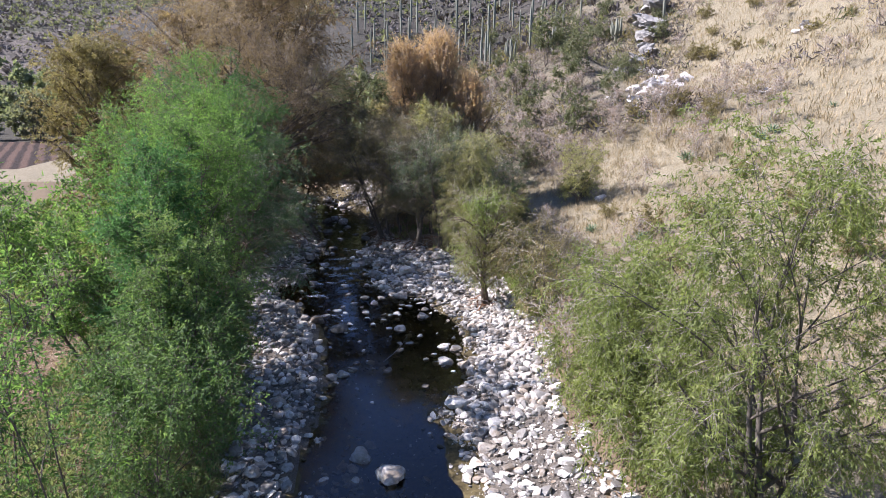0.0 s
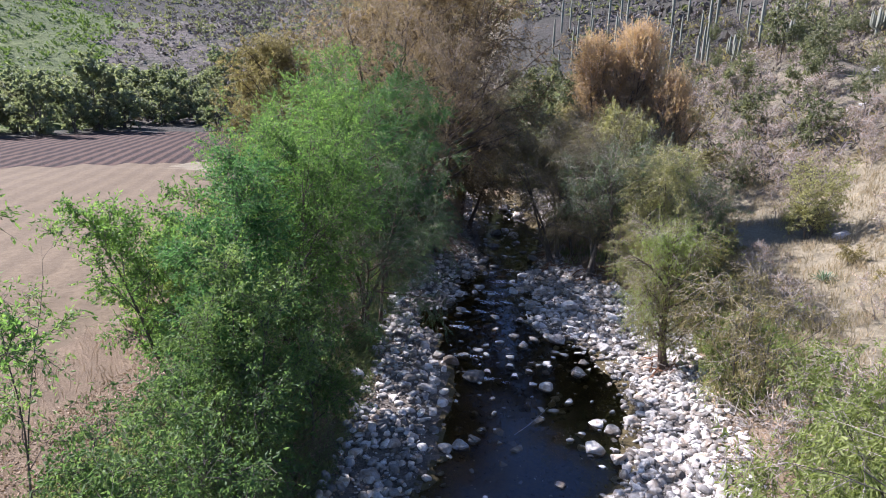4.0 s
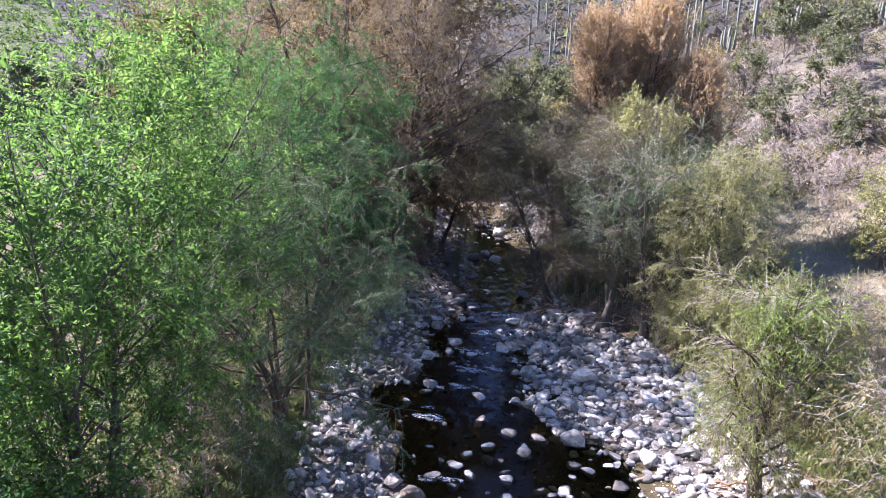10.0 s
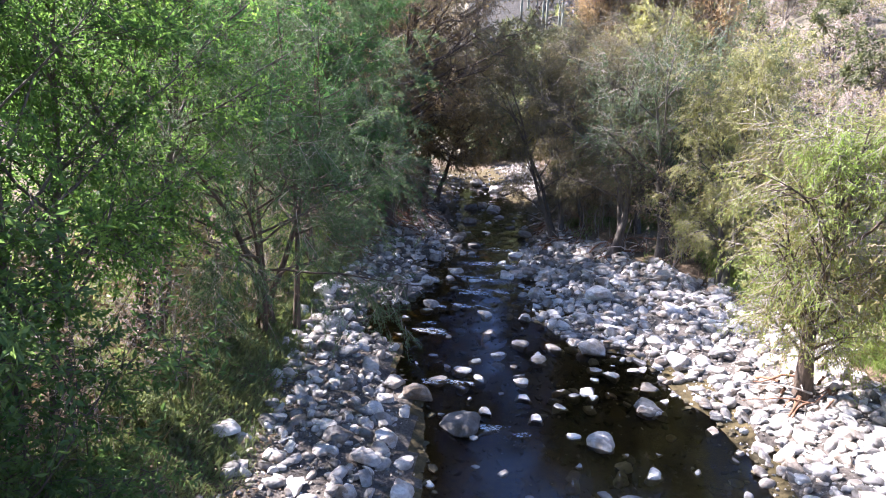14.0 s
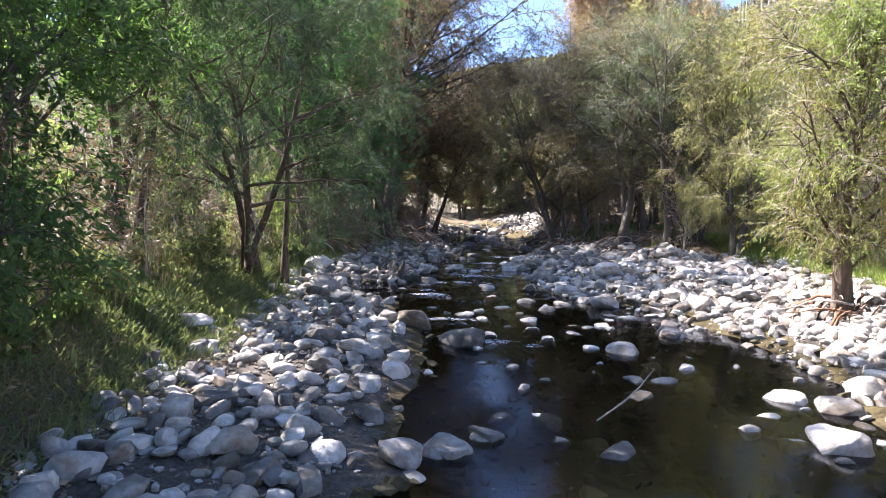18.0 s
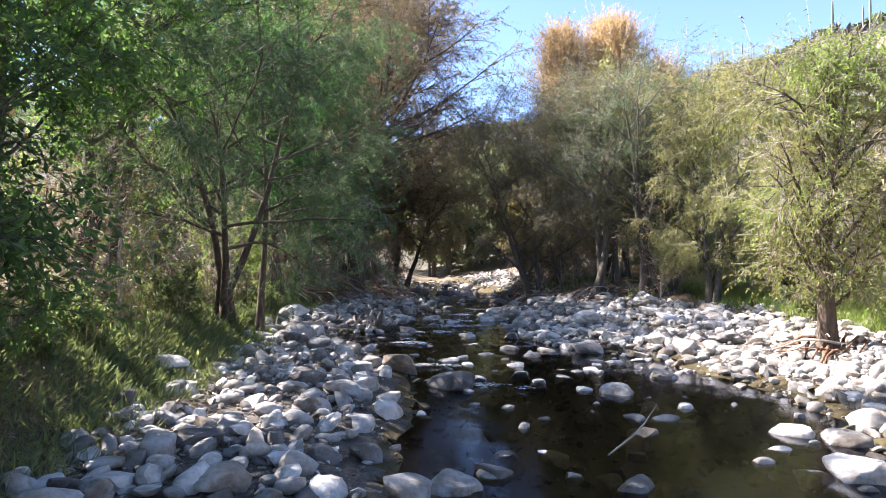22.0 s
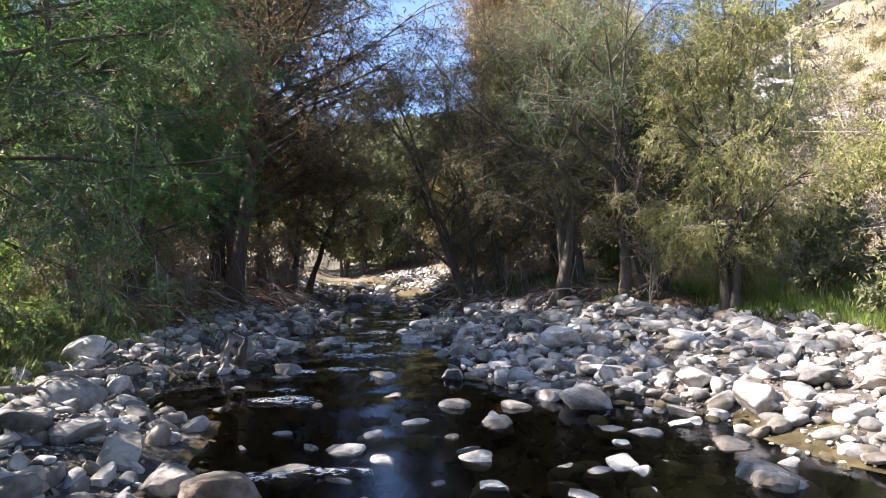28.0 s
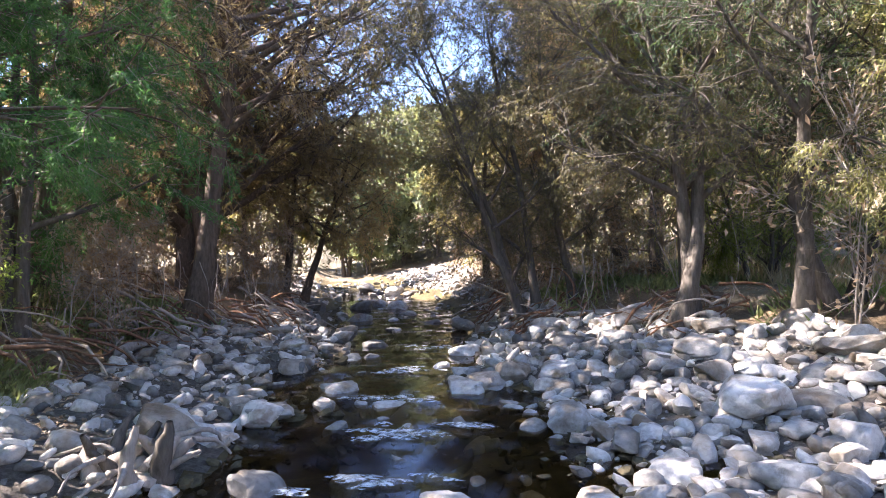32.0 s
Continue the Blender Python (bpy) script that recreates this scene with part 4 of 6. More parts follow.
def build_shrubs():
    T, rng = tree_thing, np.random.RandomState(6)
    S = dict(limb_parts=False, crown_name="leaf_crown")
    slope = lambda x, y: x > np.interp(y, *TOE) + 2 and not (31 < x < 48 and 49 < y < 74)
    dry = lambda x, y: slope(x, y) and x > 3 + (y + 16.4) * 0.49
    scrub = lambda x, y: x > 9 and x < 3 + (y + 16.4) * 0.49
    a = T("green_shrub", 0, 0, "flat-topped green thorn shrub on the dry slope", "shrub", "slope shrubs", L_SHRUB, M_BARK, z=0, seed=51, H=3.6, R=2.6, trunk_r=0.12, stems=3, clear=0.25, twigs=190, leaves=8, shape="umbrella", **S, **{**ASH, "leaf": (0.3, 0.15), "limbs": 10, "subs": 4})
    for x, y, sc in ((22.9, 58.6, 1.05), (28.4, 62.7, 1.1), (25.1, 50.4, 1.0), (31.5, 67, 1.2), (30.9, 79, 1.6), (34, 74, 1.2), (36, 86, 1.4), (24, 72, 1.2)):
        copy_thing(a, scale_pose(x, y, ground_z(x, y) - 0.1, 77 * x, sc))
    spread_copies(a, [(31, 54)] + scatter(rng, 20, 12, 60, 60, 125, scrub, 4.5), rng, 0.6, 1.2)
    b = T("bare_shrub", 0, 0, "leafless grey thorny shrub on the slope", "shrub", "bare shrubs", L_DEAD, M_TWIG, M_TWIG, z=0, seed=52, H=2.6, R=1.8, trunk_r=0.06, stems=4, clear=0.1, twigs=420, leaves=1, twig_r=0.014, **S, **{**ASH, "leaf": (0.14, 0.06), "limbs": 12, "subs": 5, "twig_len": 0.6})
    spread_copies(b, [(9.7, 6.2), (12.4, 11.2), (13.2, 8), (14, 20), (10.5, 8.5), (24, 31), (30, 33)] + scatter(rng, 60, 12, 75, 14, 130, slope, 3.0) + scatter(rng, 50, 10, 42, 40, 82, slope, 2.0), rng, 0.6, 1.35)
    c = T("olive_shrub", 0, 0, "rounded dusty olive shrub on dry grass", "shrub", "slope shrubs", L_OLIVE, M_BARK, z=0, seed=53, H=1.7, R=1.3, trunk_r=0.06, stems=3, clear=0.05, twigs=150, leaves=7, **S, **{**ASH, "leaf": (0.22, 0.11), "twig_len": 0.4, "limbs": 8, "subs": 4}, far=True)
    spread_copies(c, [(34.7, 45.9), (25.1, 23.5), (20.9, 23.6), (20.7, 28.7), (50, 66), (53, 65), (31, 47), (12.5, 22), (13, 27), (15, 33)] + scatter(rng, 45, 13, 70, 0, 85, dry, 3.0), rng, 0.5, 1.2)
    d = T("green_bush", 0, 0, "dense green bush at the foot of the slope", "shrub", "slope shrubs", L_SHRUB, M_BARK, z=0, seed=54, H=2.2, R=1.6, trunk_r=0.07, stems=3, clear=0.03, twigs=260, leaves=8, **S, **{**ASH, "leaf": (0.2, 0.1), "twig_len": 0.45, "limbs": 10, "subs": 5})
    spread_copies(d, [(18.5, 46), (13.2, 31), (11, 23.5), (16, 40), (10.2, 19.8), (20, 52)] + scatter(rng, 14, 12, 60, 60, 120, scrub, 4.0), rng, 0.6, 1.3)
    T("yellow_tree", 19.6, 33.5, "small pale yellow tree with open crown on the terrace", "tree", "slope trees", L_YELLOW, M_BARK, seed=55, H=4.2, R=2.6, trunk_r=0.12, stems=2, clear=0.2, twigs=800, leaves=8, shape="umbrella", **{**ASH, "leaf": (0.16, 0.08)})
    # banks of the stream
    p = T("sapling", 0, 0, "thin sapling with small leaves in the undergrowth", "sapling", "saplings", L_LIGHT, M_BARK, z=0, seed=59, H=4.6, R=1.3, trunk_r=0.035, stems=3, spread=0.4, clear=0.15, twigs=260, leaves=9, **S, **{**ASH, "leaf": (0.13, 0.055), "limbs": 14, "subs": 4, "twig_len": 0.5})
    spread_copies(p, [(-9.4, 12.6), (-8.8, 17.2), (-9.4, 18.4), (-6.6, 20.2), (-8.4, 22.4), (-7.6, 26.4), (-9.4, 28.2), (-8.6, 12.4)], rng, 0.7, 1.15)
    q = T("field_edge_bush", 0, 0, "sunlit yellow-green bush at the field edge", "shrub", "field edge bushes", L_LIGHT, M_BARK, z=0, seed=63, H=3.4, R=2.0, trunk_r=0.06, stems=4, spread=0.6, clear=0.05, twigs=420, leaves=9, **S, **{**ASH, "leaf": (0.2, 0.09), "limbs": 14, "subs": 4, "twig_len": 0.6})
    spread_copies(q, [(-14.6, 13), (-15.8, 17.5), (-14.2, 21.5), (-16.4, 24.5), (-14.4, 28), (-17, 31), (-15, 34.5), (-18.5, 20), (-19, 27), (-13.6, 25)], rng, 0.7, 1.25)
    w = T("dry_sapling", 0, 0, "leafless dry sapling in the undergrowth", "sapling", "saplings", L_DEAD, M_TWIG, M_TWIG, z=0, seed=60, H=3.4, R=1.2, trunk_r=0.03, stems=3, spread=0.4, clear=0.1, twigs=420, leaves=2, **S, **{**ASH, "leaf": (0.12, 0.05), "limbs": 14, "subs": 5, "twig_len": 0.6})
    spread_copies(w, [(-7.0, 14.2), (-6.2, 18.2), (-8.6, 20), (-10.2, 19.4), (-7.2, 21.8), (-9.6, 24.8), (-11.4, 18), (-6.9, 24.6), (-8.8, 15.8), (-6.1, 10.4), (-7.3, 9.2), (-5.9, 12.8), (-8.4, 10.2), (-10.8, 27.8), (-6.4, 28.8), (7.6, 26.2)], rng, 0.7, 1.2)
    f = T("bank_bush", 0, 0, "dark green leafy bush on the shaded bank", "shrub", "bank bushes", L_HERB, M_BARK, z=0, seed=56, H=1.5, R=1.2, trunk_r=0.04, stems=4, clear=0.02, twigs=420, leaves=8, **S, **{**ASH, "leaf": (0.14, 0.07), "twig_len": 0.4, "limbs": 12, "subs": 5})
    spread_copies(f, [(-6.2, 15.5), (-7.4, 18), (-6.3, 23.2), (-7.4, 27.3), (-6.6, 11.5), (-8.5, 13), (-9.6, 16.2), (-9, 22.5), (-11, 20.5), (-5.8, 19), (-5.6, 6), (-6.3, 8.5), (-12, 23.5), (-7.8, 29.5), (-5.4, 10), (-6.6, 13.4), (-8.2, 9.6), (-7.6, 6.4), (-10.5, 11), (-5.5, 8.4), (-6.3, 9.7), (-5.6, 11.2), (-6.9, 12.2), (-7.0, 8), (-8, 11), (-5.0, 7.0), (-9, 8.6), (-6.9, 20.4), (-6.5, 22.4), (-7.4, 21.2), (-8.4, 24.2)], rng, 0.4, 0.85)
    g = T("thicket_bush", 0, 0, "tangled brown thicket of dry stems and leaves", "shrub", "bank thicket", L_DEAD, M_TWIG, M_TWIG, z=0, seed=57, H=2.4, R=1.7, trunk_r=0.04, stems=6, spread=0.8, clear=0.02, twigs=900, leaves=5, twig_r=0.009, **S, **{**CYP, "leaf": (0.14, 0.04), "twig_len": 0.7, "limbs": 18, "subs": 5})
    spread_copies(g, [(-9.4, 31.5), (-10.6, 33.4), (-11.6, 36.2), (-9.6, 35.6), (-12.6, 39.5), (-10.2, 41), (-13.4, 34), (-5.6, 39), (5.6, 34.6), (4.2, 39), (-6.2, 46), (4.6, 47)], rng, 0.75, 1.3)
    h = T("willow_bush", 0, 0, "low yellowish willow bush leaning over pale stones", "shrub", "bank thicket", L_WILLOW, M_TWIG, M_TWIG, z=0, seed=58, H=2.2, R=1.7, trunk_r=0.05, stems=5, spread=0.6, clear=0.03, twigs=600, leaves=12, **S, **{**WIL, "leaf": (0.16, 0.04), "limbs": 15, "subs": 5})
    spread_copies(h, [(9.2, 3), (9.6, -2), (11.0, 15.8), (8.8, -6), (12.8, -1), (13, -8), (10.2, 12.6), (11.6, 7.2)], rng, 0.7, 1.25)


build_shrubs()


def build_cacti():
    """Tall ribbed columns on the hillside, some of them branched."""
    def column(h, r, ribs=9, rings=9, bend=None):
        n = ribs * 2
        V, Q = [], []
        for k in range(rings):
            q = k / (rings - 1)
            rad = r * (0.8 + 0.4 * math.sin(math.pi * min(q * 1.1, 1))) * (1 if k < rings - 1 else 0.25)
            off = bend(q) if bend else (0, 0, h * q)
            for i in range(n):
                a = math.pi * 2 * i / n
                rr = rad * (1.0 if i % 2 else 0.78)
                V.append((off[0] + rr * math.cos(a), off[1] + rr * math.sin(a), off[2]))
            if k:
                for i in range(n):
                    j = (i + 1) % n
                    Q.append(((k - 1) * n + i, (k - 1) * n + j, k * n + j, k * n + i))
        Q2 = [(len(V) - n + i, len(V) - n + (i + 1) % n, len(V)) for i in range(n)]
        V.append((V[-1][0] - r * 0.25, V[-1][1], V[-1][2] + r * 0.2))
        return mesh_of("column", np.array(V), [np.array(Q), np.array(Q2)], M_CACTUS, True)
    rng = np.random.RandomState(9)
    a = thing("columnar_cactus", 0, 0, 0, "tall single grey-green columnar cactus on the hillside", "cactus", "columnar cacti")
    part("column", column(8.0, 0.23), a)
    spots = scatter(rng, 62, 0, 56, 104, 165, lambda x, y: x < 3 + (y + 16.4) * 0.36, 2.6)
    spots += [(32.2, 88), (52.6, 86), (72.6, 197), (74.5, 193), (79.4, 191), (78.9, 131.5), (75, 197), (84.6, 195), (76.4, 138), (80, 131), (88.5, 262)]
    spread_copies(a, spots, rng, 0.7, 1.15, 0.3)
    b = thing("branched_cactus", 0, 0, 0, "branched candelabra cactus with upright arms on the slope", "cactus", "branched cacti")
    part("column", column(4.2, 0.2), b)
    for i in range(7):
        az, h = i * 0.9, rng.uniform(2.2, 3.4)
        f = lambda q, az=az, h=h: (math.cos(az) * 0.75 * min(1, q * 2.5), math.sin(az) * 0.75 * min(1, q * 2.5), 0.9 + 0.1 * i + (max(0, q - 0.2)) * h)
        part("arm", column(h, 0.13, bend=f), b)
    spread_copies(b, [(38.9, 97), (33, 84), (47, 92), (30, 100)], rng, 0.9, 1.2)


build_cacti()


def build_agaves():
    rng = np.random.RandomState(10)
    a = thing("agave", 0, 0, 0, "green rosette of stiff pointed agave leaves on grass", "agave", "agaves")
    for i in range(26):
        az, el, L = i * 2.4, 0.25 + 1.1 * (i / 26), rng.uniform(0.75, 1.0)
        d = np.array([math.cos(az) * math.cos(el), math.sin(az) * math.cos(el), math.sin(el)])
        s = np.array([-math.sin(az), math.cos(az), 0])
        up = np.cross(d, s) * -1
        rows = []
        for q, w in ((0, 0.05), (0.35, 0.075), (0.7, 0.05), (1, 0.004)):
            c = d * L * q + np.array([0, 0, 0.1 - 0.12 * q * q])
            rows += [c - s * w + up * 0.02, c - up * 0.02, c + s * w + up * 0.02]
        F = [(r * 3 + k, r * 3 + k + 1, r * 3 + k + 4, r * 3 + k + 3) for r in range(3) for k in range(2)]
        F += [(r * 3 + 2, r * 3, r * 3 + 3, r * 3 + 5) for r in range(3)]
        part("leaf", mesh_of("leaf", np.array(rows), np.array(F), M_AGAVE, True), a)
    spread_copies(a, [(20.6, 22.6), (35.5, 32.3), (37, 33), (36, 34), (44, 34.9), (29.5, 33.5), (18.5, 26.5)], rng, 0.7, 1.15)


build_agaves()

# ---- stones ----


def ico(level_):
    bm = bmesh.new()
    bmesh.ops.create_icosphere(bm, subdivisions=level_, radius=1.0)
    v = np.array([x.co[:] for x in bm.verts])
    f = np.array([[x.index for x in p.verts] for p in bm.faces])
    bm.free()
    return v, f


def rock_shape(seed, level_, cuts=7, rough=0.06):
    """A worn stone: a rounded block with chipped faces, cracks and fine relief."""
    rng = np.random.RandomState(seed)
    v, f = ico(level_)
    # between a ball and a box
    angular = rng.rand() < 0.7
    q = rng.uniform(3.0, 5.0) if angular else rng.uniform(2.2, 3.2)
    v = v / (np.abs(v) ** q).sum(1)[:, None] ** (1 / q)
    for _ in range(cuts):
        n = rng.normal(size=3)
        n /= np.linalg.norm(n)
        d = rng.uniform(0.5, 0.85) if angular else rng.uniform(0.6, 0.95)
        over = np.clip(v @ n - d, 0, None)
        v = v - (over - (0.03 if angular else 0.12) * np.tanh(over * 4))[:, None] * n * 0.93
    # uneven growth of one side, worn flat above
    v[:, 2] *= 1 + 0.28 * v[:, 0] * rng.uniform(-1, 1) + 0.2 * v[:, 1] * rng.uniform(-1, 1)
    v[:, 2] -= np.clip(v[:, 2] - 0.55, 0, None) * 0.55
    a = waves(v[:, 0] * 2.2, v[:, 1] * 2.2 + v[:, 2] * 3, 1.0, seed)
    b = waves(v[:, 0] * 6, v[:, 1] * 6 - v[:, 2] * 7, 1.0, seed + 5)
    crack = np.exp(-(waves(v[:, 0] * 1.5 + v[:, 2], v[:, 1] * 1.5 - v[:, 2], 1.0, seed + 9) / 0.1) ** 2)
    v *= (1 + rough * (1.5 * a + 0.9 * b) - rough * 1.0 * crack * (level_ > 1))[:, None]
    # skewed, so that no two sides are alike
    v[:, 0] += 0.3 * rng.uniform(-1, 1) * v[:, 2] + 0.25 * rng.uniform(-1, 1) * v[:, 1]
    return v / np.abs(v).max(), f


def on_bars(x, y):
    """How stony the bed is at a place: 1 on the bars, less in the stream, 0 on the banks."""
    lb, rb = np.interp(y, *LB), np.interp(y, *RB)
    lw, rw = banks(x, y)
    j2 = waves(x, y, 2.3, 78)
    inner = 0.12 * sstep(18, 20.5, y)
    edge = sstep(0.25, -0.5, x - lw) * (x > lb - 0.1 + 0.4 * j2) + sstep(inner - 0.6, 0.4, x - rw) * (x < rb + 0.6 + 0.5 * j2)
    bar = edge > 0.02
    mid = (x >= lb) & (x <= rb)
    riff = sstep(15, 18, y) * sstep(21, 19, y) * sstep(1.5, 4, x) + sstep(2.5, 1, y) * sstep(-1, 0.2, y) * sstep(3, 2.4, x)
    thin = (1 - 0.35 * sstep(0.1, 0.7, j2) * sstep(19, 22, y)) * (1 - 0.72 * sstep(0.03, -0.08, height(x, y) - level(y)))
    return np.where(bar, np.clip(edge, 0.1, 1) * thin, np.where(mid, 0.07 + 0.4 * riff + 0.1 * sstep(19, 23, y), 0.0))


NEAR = [(-0.0, 14.3, 1.04), (-1.2, 15.4, 0.73), (1.8, 15.0, 0.47), (3.2, 14.1, 0.77), (4.9, 15.8, 0.33), (4.9, 14.8, 0.31), (4.9, 17.2, 0.61), (1.5, 16.1, 0.47), (-0.2, 17.4, 0.52), (3.6, 18.2, 0.51), (4.0, 17.9, 0.5), (2.5, 12.5, 0.34), (3.5, 12.9, 0.37), (3.5, 12.1, 0.53), (3.9, 12.2, 0.39), (2.9, 11.2, 0.49), (0.5, 11.4, 0.25), (1.1, 11.2, 0.24), (-0.8, 11.4, 0.55), (-2.5, 12.9, 0.78), (-1.5, 13.1, 0.62), (-4.0, 17.3, 0.72), (-3.5, 17.3, 0.59), (-1.9, 16.0, 0.62), (0.6, 14.3, 0.35), (-4.6, 19.3, 1.0), (-5.6, 21.8, 1.1)]
FRONT = [(0.3, 8.8, 0.66), (0.8, 9.3, 0.55), (1.5, 10.1, 0.42), (0.9, 10.1, 0.45), (2.1, 9.5, 0.31), (1.9, 8.1, 0.26), (3.0, 11.5, 0.42), (3.6, 13.4, 0.36), (2.5, 12.9, 0.33), (5.2, 11.5, 0.66), (5.7, 11.1, 0.69), (5.0, 9.5, 0.8), (6.4, 11.7, 0.64), (-2.7, 8.9, 0.55), (-4.7, 12.2, 0.6), (-0.2, 8.2, 0.52), (-2.4, 9.6, 0.48), (-2.8, 11.0, 0.43), (-1.9, 7.8, 0.53), (-0.9, 7.4, 0.45), (-1.4, 8.3, 0.39), (-0.8, 9.3, 0.43), (2.0, 1.0, 1.1), (1.1, 2.1, 0.8), (0.8, 0.9, 0.6), (-1.7, 0.5, 0.6), (4.8, 5.1, 1.1), (5.3, 6.0, 0.8)]
UPSTREAM = [(3.7, 19.5, 1.0), (4.3, 23.7, 1.0), (0.8, 18.1, 0.41), (1.9, 18.5, 0.61), (1.4, 17.4, 0.42), (3.2, 16.7, 0.6), (6.5, 21.7, 0.7), (6.5, 24.7, 0.9), (4.8, 29.1, 1.0), (1.3, 27.0, 0.9), (0.2, 22.1, 0.6), (-1.9, 23.0, 0.48), (-3.2, 23.8, 0.9), (5.9, 18.3, 0.72), (7.1, 18.6, 0.73), (4.9, 18.4, 0.45), (5.6, 19.6, 0.66), (3.6, 18.9, 0.32), (2.5, 19.5, 0.53), (3.1, 20.0, 0.52), (2.5, 21.2, 0.46), (2.4, 23.2, 0.6), (1.6, 21.8, 0.54), (2.6, 22.4, 0.7), (-2.3, 25.2, 0.72), (-2.7, 24.5, 0.41), (-1.9, 22.2, 0.5), (-1.5, 27.4, 0.65)]
BEYOND = [(-4.4, 27.8, 0.65), (2.5, 26.7, 0.73), (2.2, 24.9, 0.53), (4.6, 25.3, 0.6), (6.9, 26.6, 0.77), (6.4, 22.9, 0.66), (-1.8, 33.2, 0.81), (-1.9, 43.3, 1.1), (-1.1, 44.4, 0.9), (1.3, 30.5, 0.8), (2.2, 30.0, 0.6), (3.3, 28.6, 0.7), (5.6, 27.0, 0.7), (-0.6, 52, 1.2), (0.4, 50, 0.9), (-3.4, 40, 0.9)]


CLUSTER = [(2.5, 16.6, 0.44), (3.3, 16.4, 0.5), (3.8, 16.7, 0.36), (4.3, 17.0, 0.36), (2.3, 16.1, 0.36), (4.6, 16.0, 0.74), (2.8, 16.4, 0.42), (2.4, 15.7, 0.42), (4.2, 16.3, 0.28), (3.2, 15.8, 0.42), (2.9, 16.9, 0.3), (0.4, 20.5, 0.5), (-0.4, 17.5, 0.45), (1.4, 19.6, 0.55), (0.1, 18.2, 0.4)]
RIFFLE = [(-1.8, 32.9, 0.7), (-0.9, 32.3, 0.7), (-1.7, 38.5, 0.9), (-0.3, 43, 0.9), (1.7, 34.8, 0.8), (-2.2, 55, 1.3), (-2.3, 25.3, 0.84), (-1.4, 27.2, 0.71), (-1.8, 22.7, 0.66), (-3.2, 24.3, 0.59), (-2.6, 24.1, 0.44), (-1.5, 25.9, 0.54), (4.9, 22.6, 0.6), (4.0, 28.0, 0.79), (3.3, 30.6, 0.9), (1.7, 27.1, 0.83), (0.9, 26.8, 0.8), (2.0, 24.2, 0.72), (3.6, 21.9, 0.68), (4.8, 26.1, 0.8), (-0.8, 16.8, 0.57), (-0.1, 16.4, 0.48), (0.3, 17.0, 0.52), (0.8, 18.8, 0.52), (4.6, 15.8, 0.6), (0.6, 29.0, 0.6), (-0.4, 35.6, 0.6), (0.9, 37.2, 0.7), (-0.9, 30.6, 0.5), (0.2, 40.5, 0.7)]


